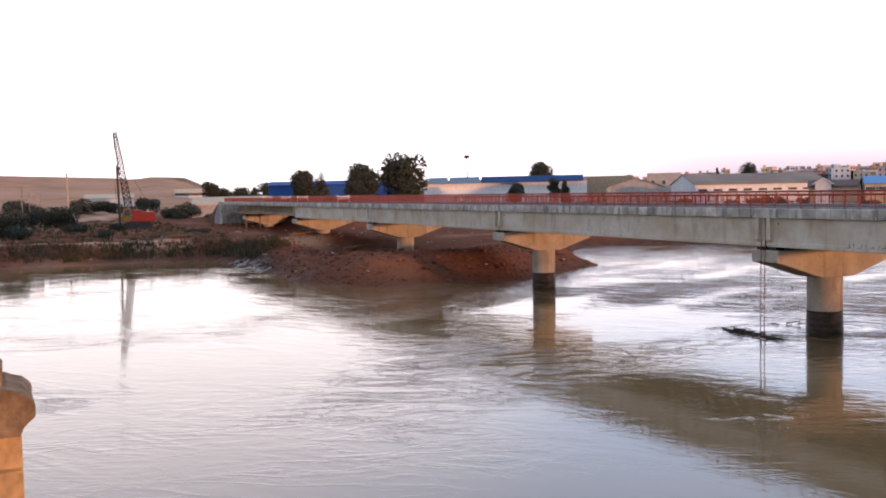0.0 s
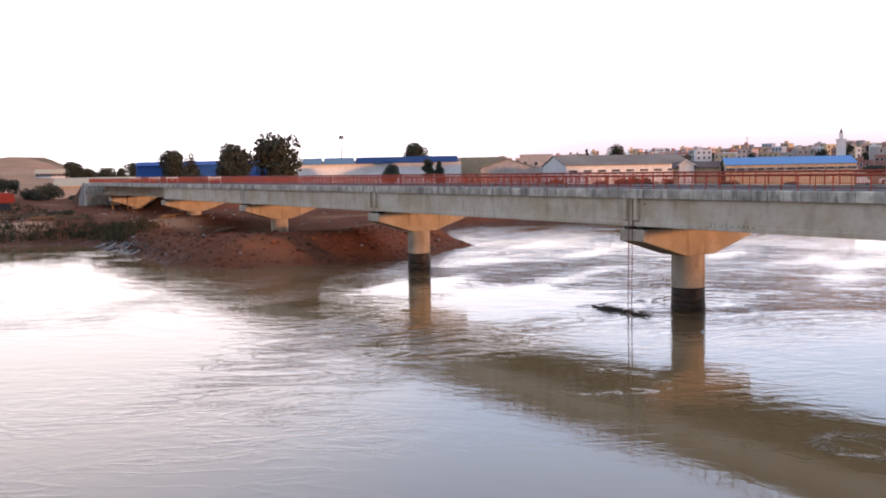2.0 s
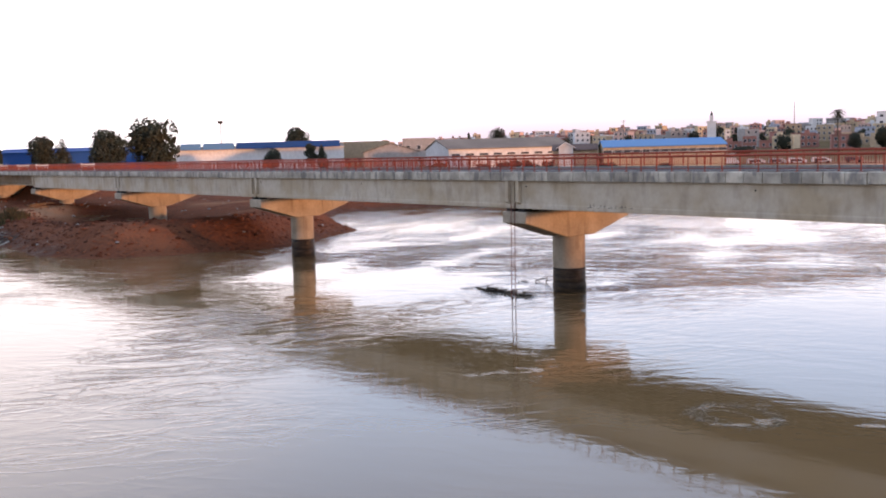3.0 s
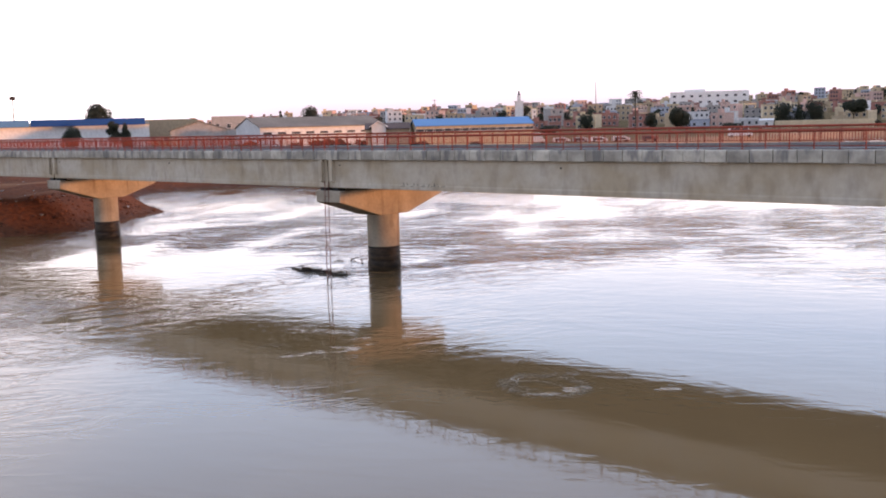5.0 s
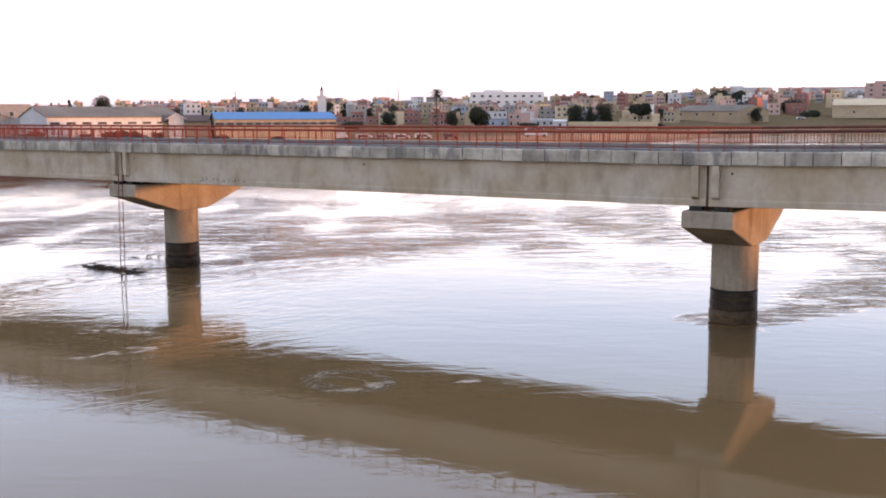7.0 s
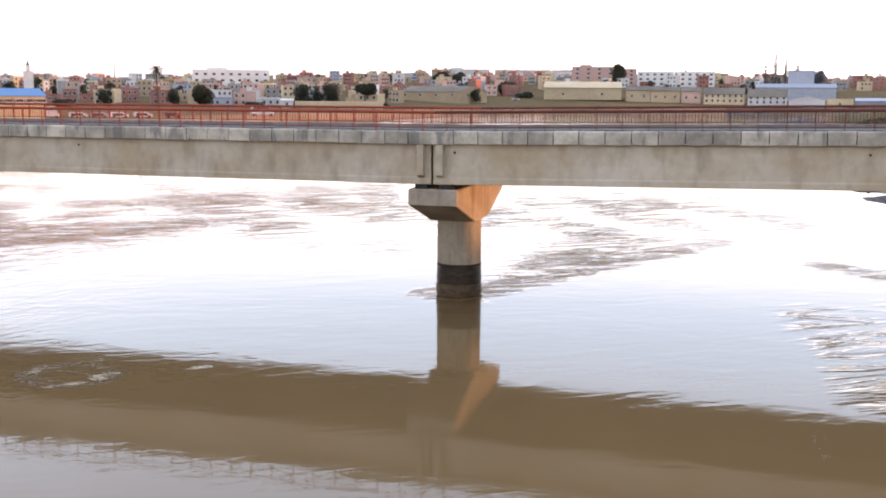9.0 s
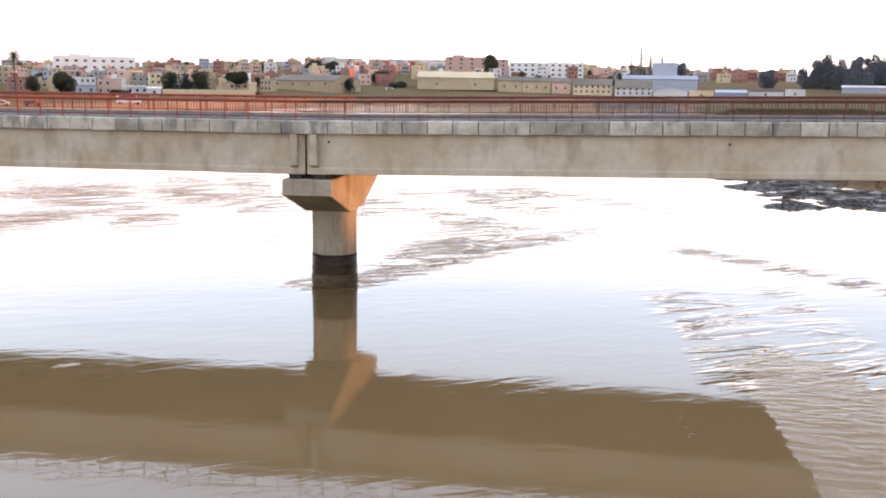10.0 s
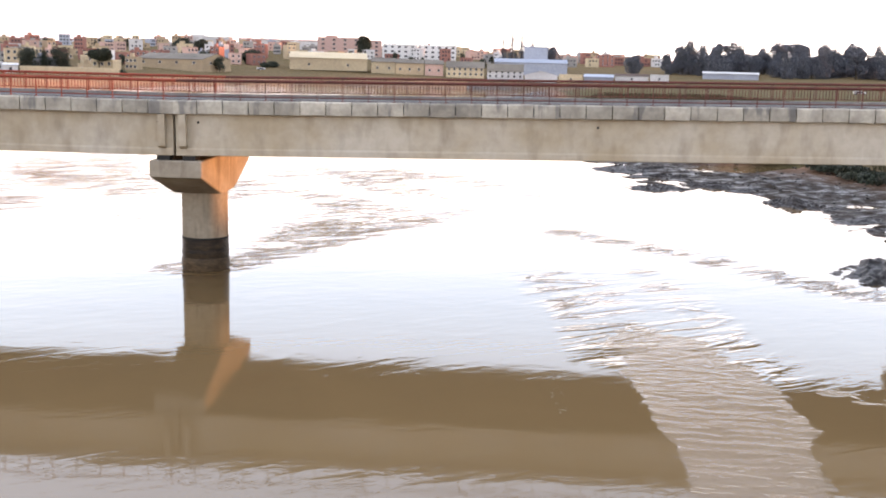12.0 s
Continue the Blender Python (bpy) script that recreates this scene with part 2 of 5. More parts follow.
def ground_material():
    m = bpy.data.materials.new("river_ground")
    m.use_nodes = True
    n, l = m.node_tree.nodes, m.node_tree.links
    b = n["Principled BSDF"]
    geo = n.new("ShaderNodeNewGeometry")

    def tex(scale, detail=8):
        t = n.new("ShaderNodeTexNoise")
        t.inputs["Scale"].default_value, t.inputs["Detail"].default_value = scale, detail
        l.new(geo.outputs["Position"], t.inputs["Vector"])
        r = n.new("ShaderNodeMapRange")
        r.inputs["From Min"].default_value, r.inputs["From Max"].default_value = 0.36, 0.64
        l.new(t.outputs["Fac"], r.inputs["Value"])
        return r.outputs[0], t.outputs["Fac"]

    def mix(fac, a, c):
        x = n.new("ShaderNodeMix")
        x.data_type = "RGBA"
        for socket, v in (("Factor", fac), ("A", a), ("B", c)):
            if isinstance(v, tuple):
                x.inputs[socket].default_value = (*v, 1)
            else:
                l.new(v, x.inputs[socket])
        return x.outputs["Result"]

    def attr(name):
        a = n.new("ShaderNodeAttribute")
        a.attribute_name = name
        return a.outputs["Fac"]
    big, _ = tex(0.05)
    mid, _ = tex(0.45)
    fine, fine_raw = tex(2.6)
    dry = mix(big, (0.40, 0.195, 0.110), (0.27, 0.145, 0.082))
    soil = mix(mid, (0.140, 0.052, 0.028), (0.072, 0.030, 0.018))
    soil = mix(fine, soil, (0.145, 0.050, 0.025))
    green = mix(mid, (0.062, 0.056, 0.026), (0.115, 0.088, 0.042))
    mud = mix(fine, (0.020, 0.0140, 0.0105), (0.036, 0.0250, 0.0180))
    col = mix(attr("green"), dry, green)
    col = mix(attr("soil"), col, soil)
    col = mix(attr("track"), col, mix(mid, (0.44, 0.25, 0.165), (0.33, 0.18, 0.115)))
    col = mix(attr("mud"), col, mud)
    l.new(col, b.inputs["Base Color"])
    r = n.new("ShaderNodeMapRange")
    r.inputs["To Min"].default_value, r.inputs["To Max"].default_value = 0.95, 0.34
    sheen = n.new("ShaderNodeMath")
    sheen.operation = "MULTIPLY"
    l.new(attr("mud"), sheen.inputs[0])
    l.new(tex(0.8)[0], sheen.inputs[1])
    l.new(sheen.outputs[0], r.inputs["Value"])
    l.new(r.outputs[0], b.inputs["Roughness"])
    sp = n.new("ShaderNodeMapRange")
    sp.inputs["To Min"].default_value, sp.inputs["To Max"].default_value = 0.03, 0.14
    l.new(sheen.outputs[0], sp.inputs["Value"])
    l.new(sp.outputs[0], b.inputs["Specular IOR Level"])
    bp = n.new("ShaderNodeBump")
    bp.inputs["Strength"].default_value, bp.inputs["Distance"].default_value = 1.0, 0.25
    l.new(fine_raw, bp.inputs["Height"])
    l.new(bp.outputs[0], b.inputs["Normal"])
    return m


def water_material():
    m = bpy.data.materials.new("muddy_river_water")
    m.use_nodes = True
    n, l = m.node_tree.nodes, m.node_tree.links
    b = n["Principled BSDF"]
    geo = n.new("ShaderNodeNewGeometry")

    def tex(scale, size, detail=3, distortion=0.0, turn=0.0):
        mp = n.new("ShaderNodeMapping")
        mp.vector_type = "TEXTURE"           # drawn out along the direction of turn
        mp.inputs["Scale"].default_value = (1 / size[0], 1 / size[1], 1)
        mp.inputs["Rotation"].default_value = (0, 0, radians(turn))
        l.new(geo.outputs["Position"], mp.inputs["Vector"])
        t = n.new("ShaderNodeTexNoise")
        t.inputs["Scale"].default_value, t.inputs["Detail"].default_value = scale, detail
        t.inputs["Distortion"].default_value = distortion
        l.new(mp.outputs[0], t.inputs["Vector"])
        return t.outputs["Fac"]

    def bump(height, strength, distance, before=None):
        p = n.new("ShaderNodeBump")
        p.inputs["Distance"].default_value = distance
        if isinstance(strength, float):
            p.inputs["Strength"].default_value = strength
        else:
            l.new(strength, p.inputs["Strength"])
        l.new(height, p.inputs["Height"])
        if before:
            l.new(before, p.inputs["Normal"])
        return p.outputs[0]
    def field(name):
        a = n.new("ShaderNodeAttribute")
        a.attribute_name = name
        return a.outputs["Fac"]

    def calc(op, *args):
        k = n.new("ShaderNodeMath")
        k.operation = op
        for socket, v in zip(k.inputs, args):
            if isinstance(v, (int, float)):
                socket.default_value = v
            else:
                l.new(v, socket)
        return k.outputs[0]

    def reach(v, lo, hi, a=0.0, c=1.0):
        r = n.new("ShaderNodeMapRange")
        r.interpolation_type = "SMOOTHSTEP"
        for socket, k in zip(("From Min", "From Max", "To Min", "To Max"), (lo, hi, a, c)):
            r.inputs[socket].default_value = k
        l.new(v, r.inputs["Value"])
        return r.outputs[0]
    silt = n.new("ShaderNodeMix")
    silt.data_type = "RGBA"
    silt.inputs["A"].default_value, silt.inputs["B"].default_value = (0.166, 0.099, 0.044, 1), (0.135, 0.081, 0.037, 1)
    l.new(tex(0.12, (1, 1), 5, 1.5), silt.inputs["Factor"])
    l.new(silt.outputs["Result"], b.inputs["Base Color"])
    b.inputs["IOR"].default_value = 1.4
    chop = field("chop")
    # boiling water has a ragged edge, and is too finely broken to mirror anything
    boil = reach(calc("ADD", field("fret"), calc("MULTIPLY", calc("SUBTRACT", tex(0.9, (1, 1), 5, 1.2), 0.5), 0.9)), 0.30, 0.46)
    l.new(calc("MULTIPLY_ADD", boil, 0.20, 0.045), b.inputs["Roughness"])
    swell = bump(tex(0.22, (0.6, 1.0), 2, 0.8, 12), 0.12, 0.10)
    ripple = bump(tex(1.9, (0.50, 1.0), 3, 0.8, 8), 0.11, 0.03, swell)
    # long drawn-out strands of current, each a narrow ridge
    ridge = calc("ABSOLUTE", calc("SUBTRACT", tex(0.26, (0.38, 1.5), 4, 1.0, 33), 0.5))
    strand = reach(ridge, 0.0, 0.06, 1.0, 0.0)
    drawn = bump(strand, calc("MULTIPLY", chop, 0.9), 0.15, ripple)
    coil = calc("ABSOLUTE", calc("SUBTRACT", tex(0.34, (0.55, 1.4), 5, 1.8, 68), 0.5))
    drawn = bump(reach(coil, 0.0, 0.07, 1.0, 0.0), field("idle"), 0.11, drawn)
    drawn = bump(tex(1.3, (0.5, 1.3), 4, 1.2, 66), field("idle"), 0.06, drawn)
    gate = reach(tex(0.42, (0.34, 1.3), 6, 1.0, 33), 0.44, 0.58)
    big = bump(tex(0.85, (0.36, 1.3), 3, 0.7, 30), calc("MULTIPLY", gate, chop), 0.62, drawn)
    rough = bump(tex(2.4, (0.45, 1.2), 2, 0.8, 26), chop, 0.05, big)
    fretted = bump(tex(1.7, (0.42, 1.25), 4, 1.6, -4), calc("MULTIPLY", boil, 0.40), 0.12, rough)
    l.new(fretted, b.inputs["Normal"])
    return m


# ---------------------------------------------------------------- mesh helpers
def part(name, bm, mat, parent=None, label="", smooth=False):
    """Link a bmesh as one mesh object, under a thing or a part."""
    if isinstance(bm, bpy.types.Mesh):
        me = bm
    else:
        me = bpy.data.meshes.new(name)
        bm.to_mesh(me)
        bm.free()
        me.materials.append(mat)
        if smooth:
            me.polygons.foreach_set("use_smooth", [True] * len(me.polygons))
    ob = new(name, me)
    if parent:
        ob.parent = parent
    if label:
        tagged(ob, label)
    return ob


def thing(name, label, category, group="", kind="", at=(0, 0, 0), turn=0):
    ob = new(name)
    ob.matrix_world = pose(*at, 0, 0, turn)
    return tagged(ob, label, category, group, kind)


def box(bm, x0, x1, y0, y1, z0, z1, m=None):
    v = [bm.verts.new((x, y, z)) for z in (z0, z1) for x, y in ((x0, y0), (x1, y0), (x1, y1), (x0, y1))]
    for f in ((3, 2, 1, 0), (4, 5, 6, 7), (0, 1, 5, 4), (1, 2, 6, 5), (2, 3, 7, 6), (3, 0, 4, 7)):
        bm.faces.new([v[i] for i in f])
    if m is not None:
        for q in v:
            q.co = m @ q.co
    return v


def prism(bm, outline, a, b, axis="x"):
    """Extrude an outline from a to b along an axis. Outline in (y, z) for x, (x, z) for y, (x, y) for z."""
    def place(p, s):
        return {"x": (s, p[0], p[1]), "y": (p[0], s, p[1]), "z": (p[0], p[1], s)}[axis]
    lo, hi = ([bm.verts.new(place(p, s)) for p in outline] for s in (a, b))
    k = len(outline)
    for i in range(k):
        bm.faces.new((lo[i], lo[(i + 1) % k], hi[(i + 1) % k], hi[i]))
    bm.faces.new(lo[::-1])
    bm.faces.new(hi)
    bmesh.ops.recalc_face_normals(bm, faces=bm.faces)


def tube(bm, p, q, r0, r1=None, sides=8):
    p, q = Vector(p), Vector(q)
    r1 = r0 if r1 is None else r1
    d = (q - p).normalized()
    u = d.orthogonal().normalized()
    w = d.cross(u)
    rings = []
    for c, r in ((p, r0), (q, r1)):
        rings.append([bm.verts.new(c + (u * math.cos(a) + w * math.sin(a)) * r) for a in (2 * math.pi * i / sides for i in range(sides))])
    for i in range(sides):
        j = (i + 1) % sides
        bm.faces.new((rings[0][i], rings[0][j], rings[1][j], rings[1][i]))
    bm.faces.new(rings[0][::-1])
    bm.faces.new(rings[1])


def smoothstep(a, b, x):
    t = np.clip((np.asarray(x, float) - a) / (b - a), 0, 1)
    return t * t * (3 - 2 * t)


def lattice(a, b, step, far, growth):
    """Coordinates with an even step between a and b, and growing steps beyond, out to far."""
    mid = list(np.arange(a, b + 1e-6, step))
    s, lo, hi = step, [mid[0]], [mid[-1]]
    while hi[-1] < far:
        s *= growth
        hi.append(hi[-1] + s)
        lo.append(lo[-1] - s)
    return np.array(lo[:0:-1] + mid + hi[1:])


def sheet(name, xs, ys, height, mat, fields):
    X, Y = np.meshgrid(xs, ys)
    x, y = X.ravel(), Y.ravel()
    z = height(x, y)
    nx, ny = len(xs), len(ys)
    i = (np.arange(ny - 1)[:, None] * nx + np.arange(nx - 1)).ravel()
    me = bpy.data.meshes.new(name)
    me.from_pydata(np.stack([x, y, z], 1).tolist(), [], np.stack([i, i + 1, i + nx + 1, i + nx], 1).tolist())
    for key, values in fields(x, y, z).items():
        me.attributes.new(key, "FLOAT", "POINT").data.foreach_set("value", np.asarray(values, np.float32))
    me.polygons.foreach_set("use_smooth", [True] * len(me.polygons))
    me.materials.append(mat)
    return new(name, me)


# ---------------------------------------------------------------- river and ground
LEFT_BANK = [(-150, -900), (-142, -200), (-138, -40), (-137, 13), (-134.5, 25), (-123.5, 26.3), (-110.6, 26.7), (-95.7, 26.4), (-88.7, 29.3),
             (-86.3, 35), (-83.8, 45), (-89.8, 53), (-95.3, 60.5), (-104, 63.8), (-116, 68.7), (-126, 78), (-126, 85), (-122, 94), (-105, 98.4),
             (-112, 150), (-122, 240), (-120, 330), (-108, 430), (-72, 500), (0, 530), (50, 540)]
RIGHT_BANK = [(62, 520), (34, 460), (16, 370), (13, 200), (12.5, 101), (14.5, 92), (14.3, 77.8), (17.5, 78.6), (19.7, 84.4),
              (22.4, 78), (24, 70), (24.3, 63), (23.7, 56), (25, 40), (28, 0), (32, -60), (50, -900)]
RIVER = np.array(LEFT_BANK + RIGHT_BANK, float)


def from_river(x, y):
    """Distance to the river's edge: above 0 on land, below 0 on the water."""
    x, y = np.atleast_1d(np.asarray(x, float)), np.atleast_1d(np.asarray(y, float))
    best, inside = np.full(x.shape, 1e9), np.zeros(x.shape, bool)
    for (ax, ay), (bx, by) in zip(RIVER, np.roll(RIVER, -1, 0)):
        dx, dy = bx - ax, by - ay
        t = np.clip(((x - ax) * dx + (y - ay) * dy) / (dx * dx + dy * dy), 0, 1)
        best = np.minimum(best, np.hypot(x - ax - t * dx, y - ay - t * dy))
        if dy:
            inside ^= ((ay > y) != (by > y)) & (x < ax + (y - ay) * dx / dy)
    return np.where(inside, -best, best)


def rumple(x, y, size, seed=0):
    return np.array([noise.noise((a / size, b / size, seed)) for a, b in zip(np.atleast_1d(x), np.atleast_1d(y))])


# skyline of the far slopes: bearing to the left of +y, degrees; height above the eye, degrees
SKYLINE = np.array([(-180, 0.5), (-30, 0.5), (-20, 0.6), (-6, 0.65), (6, 0.9), (12, 0.98), (20, 0.82), (27, 0.65), (34, 0.50), (42, 0.42), (54, 0.22), (60, -0.05),
                    (76, -0.1), (78.6, 0.1), (79.8, 0.45), (80.5, 0.98), (82.5, 1.04), (83.25, 0.9), (84.4, 1.02), (90, 1.22), (120, 1.0), (180, 0.6)])


def ground_height(x, y, detail=True):
    x, y = np.atleast_1d(np.asarray(x, float)), np.atleast_1d(np.asarray(y, float))
    d, r = from_river(x, y), np.hypot(x, y)
    spit = (x > -128) & (x < -70) & (y > 20) & (y < 75)
    slope = np.where(x > 0, 13.0, np.where(y > 90, 8.0, np.where(spit, 6.0, 9.0)))
    z = np.where(d > 0, 2.7 * smoothstep(0, 1, d / slope) ** 0.8, -1.6 * smoothstep(0, 5, -d))
    z = np.where(d > 0, z - np.minimum(1.25, z * 0.55) * smoothstep(1.0, 0.35, np.hypot((x + 112) / 19.0, (y - 40) / 15.0)), z)   # a hollow where the landward piers stand
    heap = np.hypot((x + 180) / 26.0, (y - 53) / 10.0)      # earth heaped behind the unfinished spans
    z = np.where(heap < 1.25, np.maximum(z, 4.9 * smoothstep(1.25, 0.6, heap)), z)
    flat = 0.75 * smoothstep(0, 17, d) + 2.4 * smoothstep(15, 27, d)
    z = np.where((x > 0) & (d > 0) & (y < 330), flat, z)
    pool = np.hypot((x - 27.5 - (y - 98) * 0.35) / 5.6, (y - 98) / 5.0)      # a pool left behind the mud bar
    z = z * smoothstep(0.8, 1.3, pool) - 0.5 * smoothstep(1.1, 0.7, pool)
    z += 0.009 * np.clip(d - 15, 0, 320) * smoothstep(0, 60, d)
    top = 8.75 + 1050 * np.tan(np.radians(np.interp(np.degrees(np.arctan2(-x, y)), SKYLINE[:, 0], SKYLINE[:, 1])))
    z += np.maximum(top - z, 0) * smoothstep(430, 1050, r) * smoothstep(0, 120, d)
    if detail:
        near = (r < 260) & (d > -3)
        if near.any():
            a, b = x[near], y[near]
            wild = np.clip((d[near] + 1) / 3, 0.1, 1)
            z[near] += wild * (rumple(a, b, 9.0) * 0.35 + rumple(a, b, 2.6, 3) * 0.28 + rumple(a, b, 1.1, 5) * 0.16)
    return z


def height_at(x, y):
    return float(ground_height(x, y)[0])


def line_gap(x, y, ax, ay, bx, by):
    dx, dy = bx - ax, by - ay
    t = np.clip(((x - ax) * dx + (y - ay) * dy) / (dx * dx + dy * dy), 0, 1)
    return np.hypot(x - ax - t * dx, y - ay - t * dy), t


def ground_fields(x, y, z):
    d, r = from_river(x, y), np.hypot(x, y)
    wob = np.zeros(len(x))
    near = r < 420
    wob[near] = rumple(x[near], y[near], 14.0, 7)
    left = (x < -60) & (y < 130) & (x > -330)
    soil = np.where(left, smoothstep(-0.25, 0.15, wob + np.where(y > 22, 0.35, 0.18)), 0) * (1 - smoothstep(240, 330, -x))
    green = np.where(x > 5, smoothstep(14, 19, d) * (0.75 + 0.25 * smoothstep(900, 300, r)), np.where(y > 130, smoothstep(3, 40, d), smoothstep(-0.1, 0.3, -wob)) * smoothstep(3, 20, d) * np.where(y > 130, 0.85, smoothstep(520, 250, r) * 0.35))
    wide = np.where(x > 0, 25.0, 3.5)
    mud = smoothstep(1.0, 0.25, d / wide) * np.where(x < -60, np.where((x > -128) & (x < -94) & (y > 22) & (y < 32), 1.3, 0.45), 1.0) * np.where((x < -60) & (y > 24) & (y < 62) & (x > -112), 0.35, 1.0)
    track = np.zeros(len(x))                 # trodden earth: a site road and a path along the top of the bank
    for ax, ay, bx, by, w in ((-205, 2, -285, 30, 6.0), (-141, 22, -150, -6, 2.4), (-205, 2, -190, -12, 5.0)):
        g, t = line_gap(x, y, ax, ay, bx, by)
        track = np.maximum(track, smoothstep(w, w * 0.4, g + wob * 3))
    bearing = np.degrees(np.arctan2(-x, y))
    track = np.maximum(track, 0.8 * smoothstep(0.35, 0.85, np.sin(r / 24 + 0.35 * np.sin(bearing * 0.9))) * smoothstep(440, 520, r) * smoothstep(78, 80, bearing) * smoothstep(100, 92, bearing))
    return {"soil": soil, "green": green, "mud": mud, "track": track}


ground = sheet("ground", lattice(-150, 36, 1.0, 3800, 1.13), lattice(-8, 108, 1.0, 3800, 1.13), ground_height, ground_material(), ground_fields)
tagged(ground, "red-brown soil and mud river banks with rough grass", "ground", kind="structure")


def water_fields(x, y, z):
    r = np.hypot(x, y)
    chop, fret = np.full(len(x), 0.01), np.zeros(len(x))
    near = r < 330
    big, streak = np.zeros(len(x)), np.zeros(len(x))
    big[near] = rumple(x[near], y[near], 16.0, 2)
    streak[near] = rumple(x[near] + y[near] * 0.5, (y[near] - x[near] * 0.5) * 0.33, 5.0, 4)
    chop += 0.20 * smoothstep(105, 72, y) * smoothstep(-0.6, 0.5, streak) * smoothstep(-0.7, 0.2, big) * smoothstep(2, -22, x) * np.maximum(smoothstep(46, 56, y), 0.4 * smoothstep(-25, -50, x))
    # wakes run away from the piers, with the current: sharp along the downstream edge, breaking up behind it
    for px in (-76.3, -43.7, -11.1):
        ax, ay, dx, dy = px + 1.2, 42.4, 0.475, 0.88
        along, across = (x - ax) * dx + (y - ay) * dy, (x - ax) * dy - (y - ay) * dx
        wide = 1.2 + along * 0.62
        wedge = smoothstep(0.25, -0.25, across) * smoothstep(-wide, -wide * 0.55, across) * smoothstep(-1.2, 0.3, along)
        chop += wedge * (0.62 * smoothstep(30, 6, along) * smoothstep(-wide * 1.3, -wide * 0.2, across) + 0.30 * smoothstep(60, 10, along) * smoothstep(-0.3, 0.2, streak))
        near_pier = np.hypot(x - px, y - 42.9)
        chop += 0.5 * smoothstep(2.6, 1.3, near_pier)
    # broken water between the piers and the far bank
    for ax, ay, bx, by, w, k in ((-48.5, 39.6, -42.6, 41.2, 1.1, 0.6), (-70, 46, -33, 60, 8, 0.5), (-66, 50, -5, 84, 14, 0.38), (-50, 60, -30, 92, 8, 0.30), (-76, 41, -56, 45, 3, 0.5)):
        g, t = line_gap(x, y, ax, ay, bx, by)
        chop += k * smoothstep(w * 1.25, w * 0.15, g) * smoothstep(-0.7, 0.5, streak + big * 0.4)
    g, t = line_gap(x, y, -84, 37, -60, 33)
    chop += 0.4 * smoothstep(4, 1, g) * smoothstep(-0.2, 0.2, streak)
    # a boil by the mud bank, and the slack eddies that turn under the bridge
    for ax, ay, bx, by, w in ((6.6, 20.8, 7.2, 25.0, 1.5), (7.2, 25.0, 6.9, 29.5, 2.0), (6.9, 29.5, 6.6, 32.5, 1.6)):
        g, t = line_gap(x, y, ax, ay, bx, by)
        fret = np.maximum(fret, 0.75 * smoothstep(w + 0.5, w - 0.5, g))
    g, t = line_gap(x, y, 6.6, 32, 4.4, 43)
    chop += 0.20 * smoothstep(2.8, 0.4, g)
    g, t = line_gap(x, y, 10.6, 27.5, 12.5, 26.6)
    fret += 0.5 * smoothstep(0.8, 0.2, g)
    for ax, ay, bx, by, w, k in ((5.6, 56, 10.9, 50, 1.6, 0.55), (10.9, 50, 17, 41, 1.6, 0.6), (8.0, 47, 9.4, 29, 1.5, 0.18), (3.6, 43, 4.6, 30, 0.9, 0.25)):
        g, t = line_gap(x, y, ax, ay, bx, by)
        chop += k * smoothstep(w, w * 0.2, g)
    ring = np.hypot((x + 19.5) / 1.5, (y - 26.4) / 1.25)
    fret += 0.42 * smoothstep(0.30, 0.08, np.abs(ring - 0.85))
    for ax, ay, bx, by, w in ((-30.6, 22.6, -28.6, 27, 1.1), (-36, 25.6, -31.5, 28.6, 1.0), (-17.2, 27.6, -14, 29.4, 0.5)):
        g, t = line_gap(x, y, ax, ay, bx, by)
        fret += 0.42 * smoothstep(w, w * 0.2, g) * smoothstep(-0.3, 0.3, streak + 0.15)
    idle = (0.02 + 0.17 * smoothstep(-0.25, 0.4, big + 0.4 * streak)) * smoothstep(12, 26, r) * smoothstep(-18, -45, x) * np.maximum(smoothstep(-78, -50, x), smoothstep(22, 34, y))
    return {"chop": np.clip(chop, 0, 1), "fret": np.clip(fret, 0, 1), "idle": np.clip(idle, 0, 1)}


water = sheet("water", lattice(-140, 40, 0.8, 1200, 1.2), lattice(6, 100, 0.8, 1200, 1.2), lambda x, y: np.zeros(len(x)), water_material(), water_fields)
tagged(water, "muddy brown tidal river with swirls and ripples", "water", kind="structure")

# ---------------------------------------------------------------- the new bridge
SPAN, X5, AXIS_Y = 32.58, -11.11, 42.9
FACE = AXIS_Y - 4.28                     # outer face of the edge beam
Z_BEAM, Z_LIP, Z_DECK = 5.24, 6.835, 7.365
UNIT = SPAN / 33
FIRST, LAST = -1, 7
SHORT = 15                               # cornice units that the first, shorter span lacks


GRADE = 0.0145                           # the deck climbs beyond pier 5


def lift(i):
    return max(0, i - 5) * SPAN * GRADE


def tilt(i):
    return -math.degrees(math.atan(GRADE)) if i >= 5 else 0


def pier_x(i):
    return X5 + (i - 5) * SPAN


